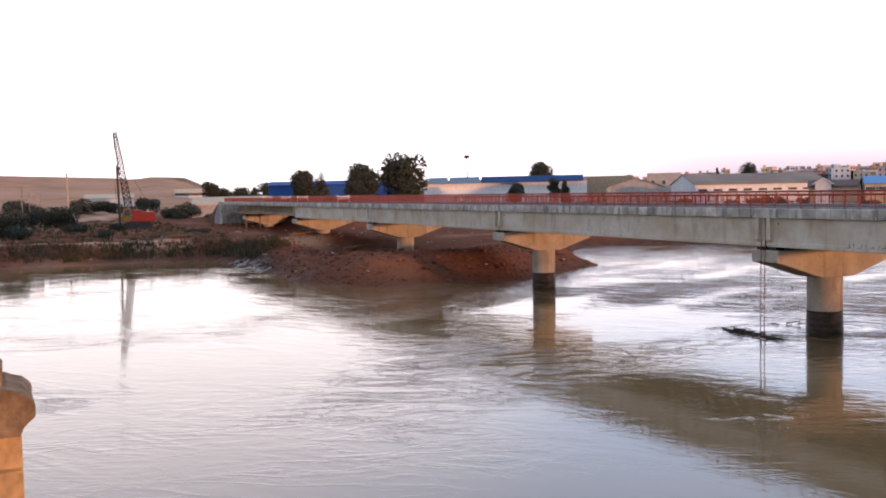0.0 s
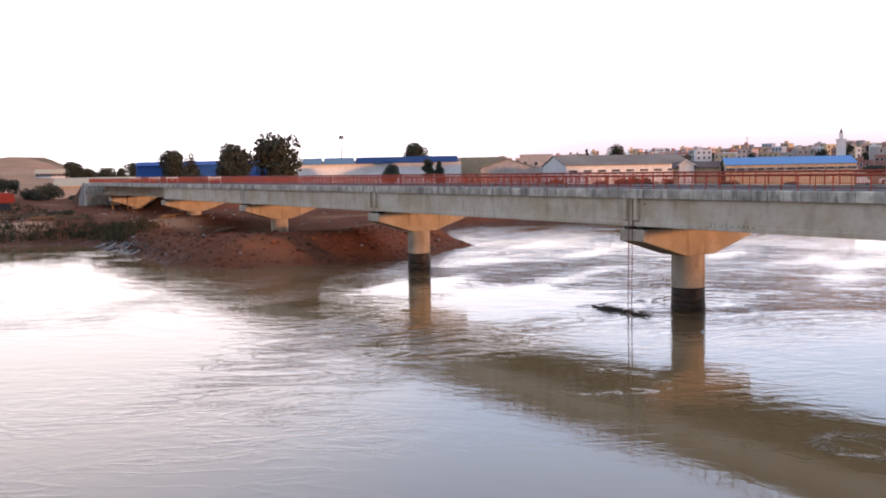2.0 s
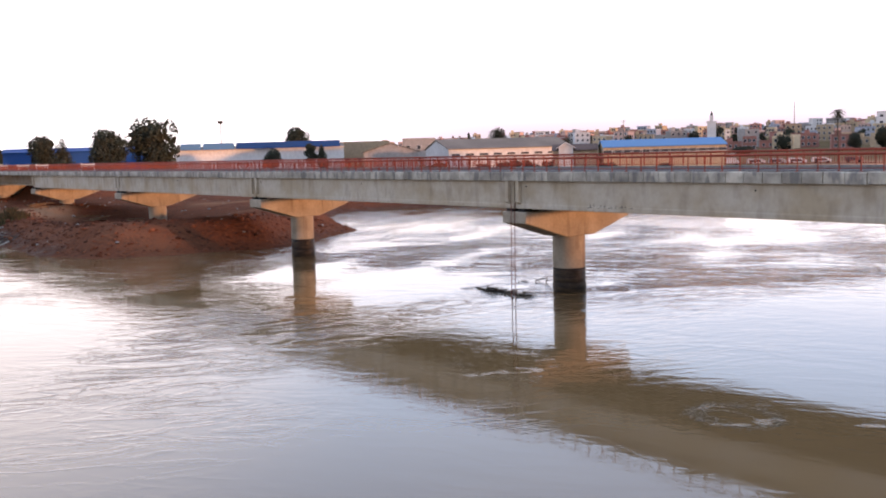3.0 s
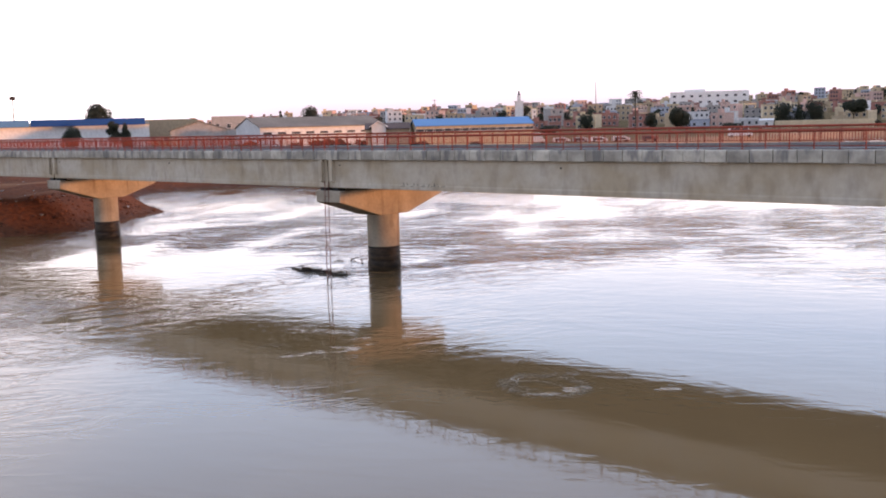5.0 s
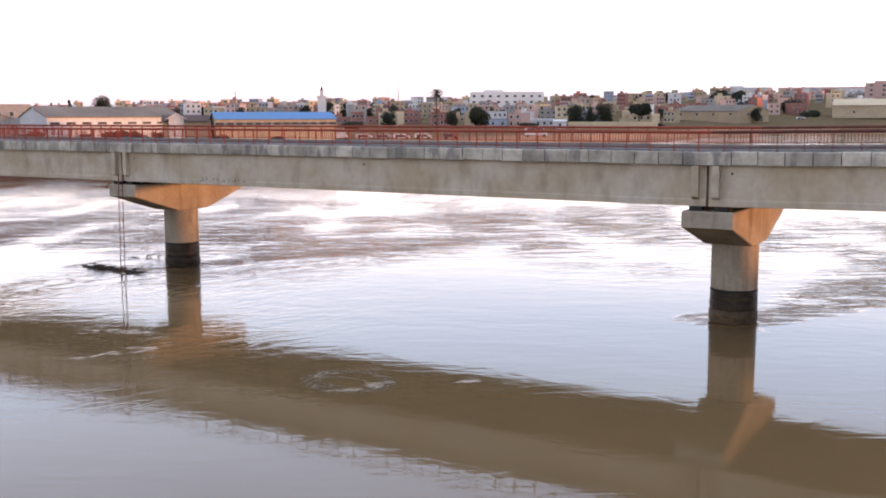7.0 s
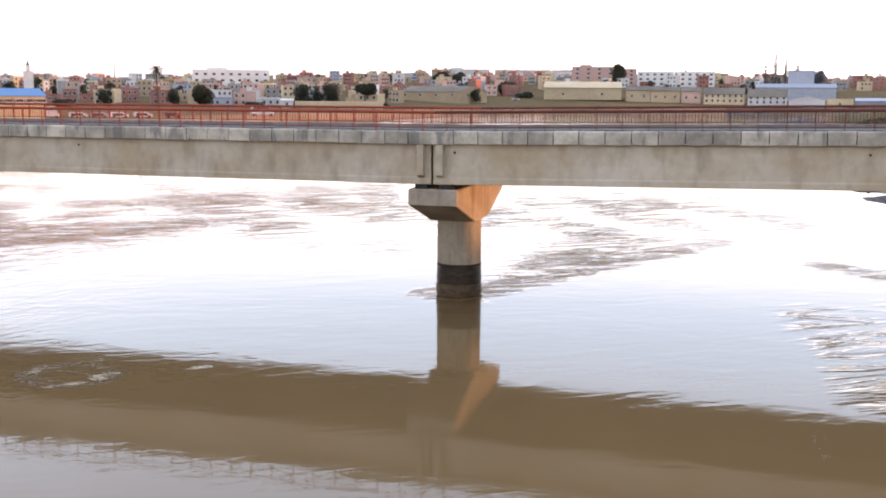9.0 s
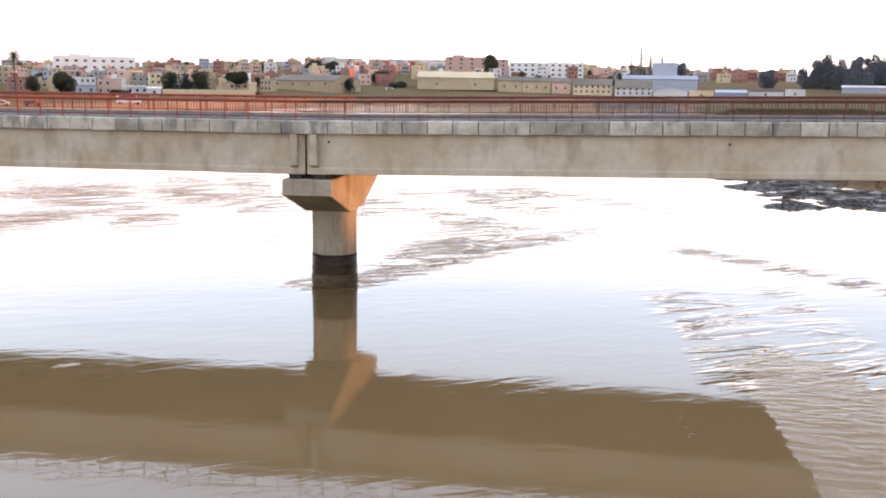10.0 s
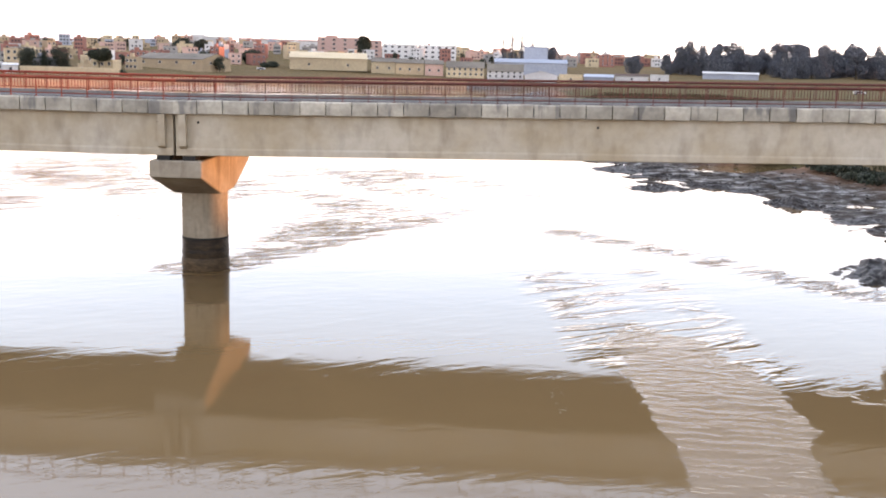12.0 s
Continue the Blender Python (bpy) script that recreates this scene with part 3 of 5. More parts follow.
def pier(i):
    x = pier_x(i)
    base = height_at(x, AXIS_Y) if x < -100 else -1.6
    dry = base > 0
    p = thing("bridge_pier", "concrete hammerhead pier on a round column, warm light on one flank" if dry else
              "concrete hammerhead pier with a dark tide-stained round column in the river", "bridge pier", "piers of the new bridge", at=(x, AXIS_Y, lift(i)))
    bm = bmesh.new()
    tube(bm, (0, 0, base - 0.4 if dry else 1.38), (0, 0, 3.42), 0.974, sides=56)
    part("column", bm, CAP, p, smooth=False)
    if not dry:
        bm = bmesh.new()
        rng = random.Random(i)
        rings = []
        levels = [0.54, 0.60, 0.70, 0.84, 0.90, 0.98, 1.06, 1.2, 1.38]
        for k, z in enumerate(levels):
            r = 0.978 + (0.02 if k in (2, 3) else 0.012 if k in (5, 6) else 0.0)
            rings.append([bm.verts.new((math.cos(a) * (r + rng.uniform(0, 0.012)), math.sin(a) * (r + rng.uniform(0, 0.012)), z)) for a in
                          (2 * math.pi * j / 48 for j in range(48))])
        for lo, hi in zip(rings, rings[1:]):
            for j in range(48):
                bm.faces.new((lo[j], lo[(j + 1) % 48], hi[(j + 1) % 48], hi[j]))
        bm.faces.new(rings[-1])
        part("tide_band", bm, WET, p, "dark wet tide-stained foot of the column", smooth=True)
        bm = bmesh.new()
        rings = []
        for z, r in ((-1.6, 0.985), (0.05, 0.985), (0.12, 1.01), (0.46, 1.015), (0.54, 0.99)):
            rings.append([bm.verts.new((math.cos(a) * (r + rng.uniform(0, 0.014)), math.sin(a) * (r + rng.uniform(0, 0.014)), z)) for a in
                          (2 * math.pi * j / 48 for j in range(48))])
        for lo, hi in zip(rings, rings[1:]):
            for j in range(48):
                bm.faces.new((lo[j], lo[(j + 1) % 48], hi[(j + 1) % 48], hi[j]))
        part("casing_foot", bm, TIDE if i == 5 else WET, p, "silt-coated casing at the waterline", smooth=True)
        bm = bmesh.new()
        tube(bm, (0, 0, 1.36), (0, 0, 1.44), 0.992, sides=48)
        part("casing_ring", bm, RUBBER, p, "thin black ring round the column")
    bm = bmesh.new()
    c = 0.05
    prism(bm, [(-4.40, 4.40), (-1.15, 3.40), (1.15, 3.40), (4.25, 4.40), (4.25, 5.05 - c), (4.25 - c, 5.05), (-4.40 + c, 5.05), (-4.40, 5.05 - c)], -1.02, 1.02)
    bmesh.ops.bevel(bm, geom=[e for e in bm.edges if abs(e.verts[0].co.x) > 0.9 and abs(e.verts[1].co.x - e.verts[0].co.x) < 0.1], offset=0.04, segments=1, affect="EDGES")
    part("pier_cap", bm, CAP, p)
    for s in (-1, 1):
        for k in range(4):
            bm = bmesh.new()
            y = (-4.28 + 0.32) + k * (8.56 - 0.64) / 3
            box(bm, s * 0.5 - 0.25, s * 0.5 + 0.25, y - 0.3, y + 0.3, 5.05, Z_BEAM)
            part("bearing", bm, RUBBER, p)
    return p


def rail(i, x0, side):
    """One span of railing: posts on every cornice block, a top and a bottom rail, and thin balusters."""
    y = FACE + 0.22 if side < 0 else 2 * AXIS_Y - FACE - 0.22
    worn = x0 > -20
    mat = RUSTED if worn else PRIMER
    r = thing("bridge_railing", "rust-brown steel railing on the bridge deck" if worn else "orange-red primed steel railing on the bridge deck",
              "railing", "railings of the new bridge", at=(x0, y, Z_DECK + lift(i)))
    r.matrix_world = pose(x0, y, Z_DECK + lift(i), 0, tilt(i), 0)
    cut = SHORT if i == FIRST else 0
    top = 0.735 if side < 0 else 0.82
    bm = bmesh.new()
    tube(bm, (cut * UNIT, 0, top), (SPAN, 0, top), 0.06, sides=6)
    part("top_rail", bm, mat, r)
    bm = bmesh.new()
    tube(bm, (cut * UNIT, 0, 0.14), (SPAN, 0, 0.14), 0.02, sides=6)
    part("bottom_rail", bm, mat, r)
    post = None
    for k in range(cut, 33):
        if post is None:
            bm = bmesh.new()
            w = 0.014 if worn else 0.018
            box(bm, -w, w, -0.022, 0.022, 0, top - 0.02)
            box(bm, -0.07, 0.07, -0.06, 0.06, 0, 0.02)
            post = part("rail_post", bm, mat, r)
        else:
            post = part("rail_post", post.data, mat, r)
        post.location = ((k + 0.5) * UNIT, 0, 0)
    if side > 0 or x0 < -60:
        bm = bmesh.new()
        for k in range(int(cut * UNIT / 0.141), int(SPAN / 0.141)):
            box(bm, k * 0.141 - 0.012, k * 0.141 + 0.012, -0.012, 0.012, 0.14, top - 0.02)
        tagged(part("baluster_infill", bm, mat, r), kind="stuff")


def span(i):
    x0 = pier_x(i)
    s = thing("bridge_span", "grey concrete girder span with a precast cornice and rain streaks", "bridge span", "spans of the new bridge", at=(x0, 0, lift(i)))
    s.matrix_world = pose(x0, 0, lift(i), 0, tilt(i), 0)
    wide = 8.56
    cut = SHORT if i == FIRST else 0
    start = cut * UNIT
    bm = bmesh.new()
    prism(bm, [(FACE + 0.02, 6.9), (FACE + wide - 0.02, 6.9), (FACE + wide - 0.02, Z_DECK - 0.14), (AXIS_Y, Z_DECK - 0.04), (FACE + 0.02, Z_DECK - 0.14)], start + 0.01, SPAN - 0.01)
    part("deck_slab", bm, ASPHALT, s, "dark asphalt road deck")
    for side in (0, 1):
        bm = bmesh.new()
        y = FACE + 0.35 if side == 0 else FACE + wide - 0.75
        box(bm, start + 0.01, SPAN - 0.01, y, y + 0.40, Z_DECK - 0.2, Z_DECK + 0.05)
        part("kerb", bm, KERB, s)
    gap = 0.09
    for k in range(4):
        y = FACE + k * (wide - 0.64) / 3
        if k == 0 and i <= 0:              # the edge beam of the two landward spans is not yet set
            continue
        bm = bmesh.new()
        if k in (0, 3):                    # edge beams are flat-faced, with a slightly proud bottom flange
            o = [(0.02, Z_BEAM + 0.30), (0, Z_BEAM + 0.22), (0, Z_BEAM + 0.02), (0.02, Z_BEAM), (0.62, Z_BEAM), (0.64, Z_BEAM + 0.02), (0.64, Z_BEAM + 0.22),
                 (0.40, Z_BEAM + 0.36), (0.40, 6.7), (0.64, 6.8), (0.64, 6.9), (0.02, 6.9)]
            if k == 3:
                o = [(0.64 - a, b) for a, b in o][::-1]
        else:
            o = [(0, Z_BEAM), (0.64, Z_BEAM), (0.64, Z_BEAM + 0.22), (0.40, Z_BEAM + 0.36), (0.40, 6.7), (0.64, 6.8), (0.64, 6.9), (0, 6.9), (0, 6.8),
                 (0.24, 6.7), (0.24, Z_BEAM + 0.36), (0, Z_BEAM + 0.22)]
        prism(bm, [(y + a, b) for a, b in o], start + gap, SPAN - gap)
        beam = part("beam", bm, BEAM, s)
        if k in (0, 3):
            for xr in (start + 0.36, SPAN - 0.36 - 0.27):
                bm = bmesh.new()
                ya, yb = (y - 0.20, y + 0.02) if k == 0 else (y + 0.62, y + 0.84)
                prism(bm, [(ya, 5.62), (ya, Z_LIP - 0.003), (yb, Z_LIP - 0.003), (yb, 5.50)] if k == 0 else [(ya, 5.50), (ya, Z_LIP - 0.003), (yb, Z_LIP - 0.003), (yb, 5.62)],
                      xr - 0.10 if xr < 20 else xr, xr + 0.17 if xr < 20 else xr + 0.27)
                part("end_rib", bm, BEAM, beam)
    for xh in () if i <= 0 else (start + 0.98, SPAN - 0.66, start * 0.5 + SPAN * 0.5):
        bm = bmesh.new()
        tube(bm, (xh, FACE - 0.004, 6.52), (xh, FACE + 0.05, 6.52), 0.05, sides=10)
        part("bolt_hole", bm, RUBBER, s)
    block = None
    for side in (0, 1):
        for k in range(cut, 33):
            if block is None:
                bm = bmesh.new()
                prism(bm, [(-0.02, Z_LIP + 0.02), (0.02, Z_LIP), (0.16, Z_LIP), (0.16, Z_DECK - 0.12), (0.34, Z_DECK - 0.12), (0.34, Z_DECK), (0.02, Z_DECK), (-0.02, Z_DECK - 0.05),
                           (-0.03, Z_DECK - 0.25)], 0.018, UNIT - 0.018)
                block = part("cornice_block", bm, CORNICE, s)
            else:
                block = part("cornice_block", block.data, CORNICE, s)
            # precast units never line up perfectly
            dz = random.uniform(-0.012, 0.012)
            if side == 0:
                block.matrix_basis = pose(k * UNIT, FACE - 0.16 + random.uniform(-0.012, 0.012), dz, 0, 0, random.uniform(-0.4, 0.4))
            else:
                block.matrix_basis = pose((k + 1) * UNIT, 2 * AXIS_Y - FACE + 0.16, dz, 0, 0, 180)
    for side in (-1, 1):
        rail(i, x0, side)


for i in range(FIRST, LAST):
    span(i)
for i in range(FIRST + 1, LAST):
    pier(i)

# ---------------------------------------------------------------- plants


def at(bearing, r):
    """A place on the ground, by its bearing to the left of +y in degrees and its distance."""
    a = radians(bearing)
    x, y = -r * math.sin(a), r * math.cos(a)
    return x, y, height_at(x, y)


def leaf_mesh(name, lobes, count, size, mat, seed, flat=0.0):
    """Leaf clumps as small tilted quads through the shell of several lobes (x, y, z, rx, ry, rz)."""
    g = np.random.default_rng(seed)
    vol = np.array([a[3] * a[4] * a[5] for a in lobes]) ** 0.67
    pick = g.choice(len(lobes), count, p=vol / vol.sum())
    L = np.array(lobes)[pick]
    d = g.normal(size=(count, 3))
    d /= np.linalg.norm(d, axis=1)[:, None]
    c = L[:, :3] + d * L[:, 3:] * (g.uniform(0.45, 1.08, (count, 1)) ** 0.6)
    u = g.normal(size=(count, 3))
    u[:, 2] *= 1 - flat
    u /= np.linalg.norm(u, axis=1)[:, None]
    w = np.cross(u, d + g.normal(size=(count, 3)) * 0.6)
    w /= np.linalg.norm(w, axis=1)[:, None] + 1e-9
    s = size * g.uniform(0.5, 1.3, (count, 1))
    v = np.stack([c - u * s, c - w * s * 0.6 + u * s * 0.2, c + u * s, c + w * s * 0.6 - u * s * 0.1], 1).reshape(-1, 3)
    me = bpy.data.meshes.new(name)
    me.from_pydata(v.tolist(), [], np.arange(4 * count).reshape(-1, 4).tolist())
    me.materials.append(mat)
    return me


def tree(place, h, w, seed, label, leaves=1500, mat=None, shape="round", group="trees", name="tree"):
    rng = random.Random(seed)
    t = thing(name, label, "tree", group, at=(place[0], place[1], place[2] - 0.2))
    bm = bmesh.new()
    trunk = h * (0.16 if shape == "round" else 0.08 if shape == "tall" else 0.45)
    tube(bm, (0, 0, 0), (rng.uniform(-.2, .2), 0, trunk), 0.035 * h, 0.024 * h, 8)
    lobes = []
    n = {"round": 18, "tall": 11, "umbrella": 9}[shape]
    for k in range(n):
        a, f = rng.uniform(0, 6.28), (k + 0.5) / n
        if shape == "round":
            z = trunk + (h - trunk) * (0.12 + 0.76 * f)
            rad = w / 2 * math.sqrt(max(0.05, 1 - (2 * (0.2 + 0.72 * f) - 1) ** 2 * 0.85)) * rng.uniform(0.25, 0.66)
            lr = w * rng.uniform(0.19, 0.29)
        elif shape == "tall":
            z = trunk + (h - trunk) * (0.05 + 0.88 * f)
            rad = w / 2 * (1 - f) ** 0.6 * rng.uniform(0.1, 0.6)
            lr = w * (0.42 - 0.28 * f)
        else:
            z = h * rng.uniform(0.70, 0.9)
            rad = w / 2 * rng.uniform(0.2, 0.8)
            lr = w * rng.uniform(0.15, 0.22)
        c = (rad * math.cos(a), rad * math.sin(a), z)
        lobes.append((*c, lr, lr, lr * (1.4 if shape == "tall" else 0.8)))
        if k % 2 == 0:
            tube(bm, (0, 0, trunk * 0.9), c, 0.014 * h, 0.005 * h, 5)
    part("trunk", bm, BARK, t)
    part("crown", leaf_mesh("crown", lobes, leaves * 5, max(0.2, w * 0.029), mat or LEAF, seed), None, t)
    return t


def bush(place, h, w, seed, label, mat=None, leaves=700):
    rng = random.Random(seed)
    lobes = [(rng.uniform(-.3, .3) * w, rng.uniform(-.3, .3) * w, h * rng.uniform(0.2, 0.66), w * rng.uniform(.2, .32), w * rng.uniform(.2, .32), h * rng.uniform(.22, .34)) for _ in range(8)]
    b = new("bush", leaf_mesh("bush", lobes, leaves * 4, max(0.10, w * 0.028), mat or LEAF, seed))
    b.location = (place[0], place[1], place[2] - 0.15)
    return tagged(b, label, "bush", "bushes")


def palm(place, h, seed):
    rng = random.Random(seed)
    t = thing("palm_tree", "tall date palm with a round dark crown among the houses", "palm tree", at=(place[0], place[1], place[2] - 0.2))
    bm = bmesh.new()
    for k in range(6):
        tube(bm, (0.1 * math.sin(k), 0, h * 0.8 * k / 6), (0.1 * math.sin(k + 1), 0, h * 0.8 * (k + 1) / 6), 0.30 - 0.01 * k, 0.28 - 0.01 * k, 8)
    part("trunk", bm, BARK, t)
    for k in range(34):                    # arching fronds, each a rib with two rows of leaflets
        a, e, p = k * 2.4 + rng.uniform(-0.2, 0.2), rng.uniform(-0.5, 1.4), Vector((0, 0, h * 0.8))
        bm = bmesh.new()
        for j in range(7):
            d = Vector((math.cos(a) * math.cos(e), math.sin(a) * math.cos(e), math.sin(e)))
            q = p + d * 0.52
            tube(bm, p, q, 0.07 - 0.008 * j, 0.06 - 0.008 * j, 4)
            n = d.cross(Vector((0, 0, 1))).normalized()
            ln = 0.75 * math.sin(0.6 + j * 0.36)
            for s in (-1, 1):
                for g in (0.0, 0.26):
                    c = p + d * g
                    vs = [bm.verts.new(c), bm.verts.new(c + d * 0.2), bm.verts.new(c + d * 0.45 + n * s * ln - Vector((0, 0, 0.25)))]
                    bm.faces.new(vs)
            p, e = q, e - 0.24
        part("frond", bm, LEAF, t)
    return t


for bearing, r, h, w, kind, label in (
        (68.4, 290, 14.8, 15.5, "round", "large dark broad-crowned tree beside the blue shed"),
        (70.9, 285, 12.4, 12.0, "round", "dark round-crowned tree beside the blue shed"),
        (74.1, 280, 10.8, 10.5, "round", "dark dense tree beside the blue shed"),
        (73.2, 284, 10.8, 6.0, "tall", "dark upright tree beside the blue shed"),
        (62.1, 300, 6.2, 6.5, "round", "low dark tree before the white shed"),
        (60.6, 430, 15, 13.0, "round", "dark tree rising behind the blue roof"),
        (60.0, 312, 8.2, 4.0, "round", "small dark tree before the white shed"),
        (59.4, 312, 7.6, 3.6, "tall", "small dark upright tree before the white shed"),
        (49.4, 345, 12.0, 8.5, "round", "round dark-green tree behind the long warehouse"),
        (51.05, 340, 11.0, 2.6, "tall", "narrow dark cypress behind the long warehouse"),
        (79.3, 480, 9.0, 10.0, "round", "dark tree at the foot of the bare hill"),
        (78.5, 480, 6.5, 7.0, "round", "dark low tree at the foot of the bare hill"),
        (77.6, 500, 6.5, 9.0, "round", "dark low tree on the far bank"),
        (76.9, 500, 6.5, 6.0, "tall", "dark upright tree on the far bank"),
        (76.3, 470, 8.5, 9.0, "round", "dark tree beside the blue shed"),
        (33.9, 450, 7.5, 7.0, "round", "dark tree before the houses"),
        (30.4, 440, 7.5, 6.5, "round", "dark dense tree before the houses"),
        (28.8, 440, 8.5, 10.0, "round", "wide dark tree before the houses"),
        (23.4, 455, 10.5, 9.0, "round", "dark tree behind the yellow wall"),
        (22.6, 455, 10.0, 6.5, "tall", "dark upright tree behind the yellow wall"),
        (21.8, 455, 11.0, 9.0, "round", "dark tree behind the yellow wall"),
        (19.9, 455, 11.0, 13.0, "umbrella", "spreading dark pine behind the yellow wall"),
        (37.3, 520, 12.0, 6.0, "round", "dark tree beside the minaret"),
        (38.6, 530, 9.0, 8.0, "round", "dark tree beside the minaret"),
        (5.75, 760, 17.0, 13.0, "round", "tall dark tree between the apartment blocks"),
        (14.6, 820, 6.5, 14.0, "round", "dark trees on the town slope"),
        (15.6, 840, 6.5, 16.0, "round", "dark trees on the town slope"),
        (11.9, 640, 6.5, 14.0, "round", "low dark tree beside the shed"),
        (-2.05, 690, 22.0, 7.0, "tall", "tall dark cypress at the works"),
        (-2.55, 690, 29.0, 8.0, "tall", "tallest thin cypress at the works"),
        (-3.05, 695, 26.0, 8.0, "tall", "tall thin cypress at the works"),
        (-3.65, 695, 24.0, 8.0, "tall", "tall thin cypress at the works"),
        (-4.75, 690, 17.0, 10.0, "round", "dark tree at the works"),
        (-9.2, 650, 13.0, 12.0, "round", "dark tree beside the grove"),
        (-17.6, 760, 21.0, 18.0, "umbrella", "spreading pine above the grove"),
        (-20.6, 780, 19.0, 15.0, "umbrella", "spreading pine above the grove"),
        (-13.9, 760, 20.0, 12.0, "umbrella", "spreading pine above the grove")):
    tree(at(bearing, r), h, w, abs(int(bearing * 37 + r)), label, 1700 if w > 9 else 1000, LEAFHAZE if bearing < 0 else LEAF, kind)
palm(at(31.2, 420), 18.5, 5)

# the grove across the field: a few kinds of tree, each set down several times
kinds = [tree(at(-11.9 - 3 * k, 690), 19.0 + k, 13.0 + k, 900 + k, "tall dark eucalyptus in the grove across the field", 1500, LEAFHAZE, s, "grove across the field")
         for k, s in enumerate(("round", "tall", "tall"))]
rg = random.Random(12)
for k in range(70):
    b = -10.9 - 17.5 * (k + rg.random()) / 70
    x, y, z = at(b, rg.uniform(660, 740))
    s = rg.uniform(0.6, 1.15) * (0.72 if b > -11.8 else 1.0)
    copy_thing(kinds[k % 3], pose(x, y, z - 0.2, 0, 0, rg.uniform(0, 360)) @ Matrix.Scale(s, 4))

for bearing, r, h, w, label in (
        (87.4, 205, 5.2, 8.5, "large dark-green bush on the river bank"), (88.3, 210, 3.6, 6.0, "dark-green bush on the river bank"),
        (89.9, 168, 5.0, 8.0, "dark bush at the water's edge"), (89.2, 160, 2.6, 5.0, "low green bush at the water's edge"),
        (89.0, 300, 5.5, 11.0, "dark bush before the white shed"), (86.1, 300, 5.0, 8.0, "dark bush beside the pole"),
        (84.7, 300, 4.4, 9.0, "dark bush behind the crane"), (82.7, 300, 5.0, 8.0, "dark bush behind the crane"),
        (80.6, 235, 4.0, 6.5, "dark-green bush beside the bridge abutment"), (81.6, 240, 3.0, 5.0, "dark-green bush beside the bridge abutment"),
        (84.1, 182, 2.0, 4.0, "green bush at the crane's tracks"),
        (86.4, 178, 2.0, 4.0, "low green bush on the bank"), (85.0, 158, 0.9, 3.0, "low scrub on the bank"),
        (79.0, 225, 2.4, 6.0, "scrub beside the abutment"), (80.0, 165, 1.3, 4.0, "low scrub on the bank"),
        (52.9, 240, 2.6, 6.0, "scrub before the warehouse gable"), (50.3, 250, 2.4, 3.6, "scrub before the warehouse"), (48.9, 255, 2.8, 6.5, "scrub before the warehouse"),
        (47.6, 258, 2.6, 4.5, "scrub before the warehouse"), (46.5, 262, 2.4, 4.0, "scrub before the warehouse"), (43.2, 215, 2.6, 5.0, "scrub before the blue-roofed shed"),
        (40.2, 215, 2.4, 4.0, "scrub before the blue-roofed shed"), (36.0, 400, 4.0, 9.0, "dark scrub before the houses"), (26.0, 440, 3.0, 9.0, "dark scrub before the houses"),
        (18.9, 470, 3.4, 6.0, "scrub at the corner of the shed"), (11.0, 610, 4.0, 12.0, "scrub before the tan sheds"),
        (-16.6, 108, 0.9, 4.0, "dark scrub along the top of the mud bank"), (-18.6, 108, 1.0, 5.0, "dark scrub along the top of the mud bank"),
        (-20.6, 96, 1.2, 6.0, "dark scrub along the top of the mud bank"), (-22.6, 92, 1.3, 6.0, "dark scrub along the top of the mud bank"),
        (-24.6, 88, 1.4, 6.0, "dark scrub along the top of the mud bank"), (-14.8, 112, 0.8, 3.5, "dark scrub along the top of the mud bank")):
    bush(at(bearing, r), h, w, abs(int(bearing * 91 + r)), label, LEAF, 900)


def blades(name, label, spots, h, mat, seed):
    """Tufts of grass: each a fan of thin blades."""
    g = np.random.default_rng(seed)
    v = []
    for x, y, z in spots:
        for _ in range(9):
            a, s = g.uniform(0, 6.28), h * g.uniform(0.5, 1.2)
            bx, by = x + g.normal() * 0.25, y + g.normal() * 0.25
            wx, wy = math.cos(a) * 0.06, math.sin(a) * 0.06
            lx, ly = g.normal() * 0.25 * s, g.normal() * 0.25 * s
            v += [(bx - wx, by - wy, z - 0.1), (bx + wx, by + wy, z - 0.1), (bx + lx + wx * .3, by + ly + wy * .3, z + s), (bx + lx - wx * .3, by + ly - wy * .3, z + s)]
    me = bpy.data.meshes.new(name)
    me.from_pydata(v, [], np.arange(len(v)).reshape(-1, 4).tolist())
    me.materials.append(mat)
    return tagged(new(name, me), label, "grass", kind="stuff")


def scatter(n, seed, x0, x1, y0, y1, lo, hi):
    g = np.random.default_rng(seed)
    x, y = g.uniform(x0, x1, n), g.uniform(y0, y1, n)
    d = from_river(x, y)
    keep = (d > lo) & (d < hi)
    x, y = x[keep], y[keep]
    return list(zip(x, y, ground_height(x, y)))


blades("bank_grass", "dark-green reeds and grass along the left bank", scatter(6500, 3, -160, -121, -14, 36, 1.8, 6.5), 0.6, GRASS, 4)
blades("rough_grass", "rough green grass over the left bank", scatter(1300, 5, -230, -130, -16, 30, 8, 95), 0.4, GRASS, 6)
blades("field_grass", "yellow-green grass along the mud bank", scatter(9000, 8, 14, 90, 40, 300, 15, 60), 0.6, GRASS, 9)

# ---------------------------------------------------------------- buildings


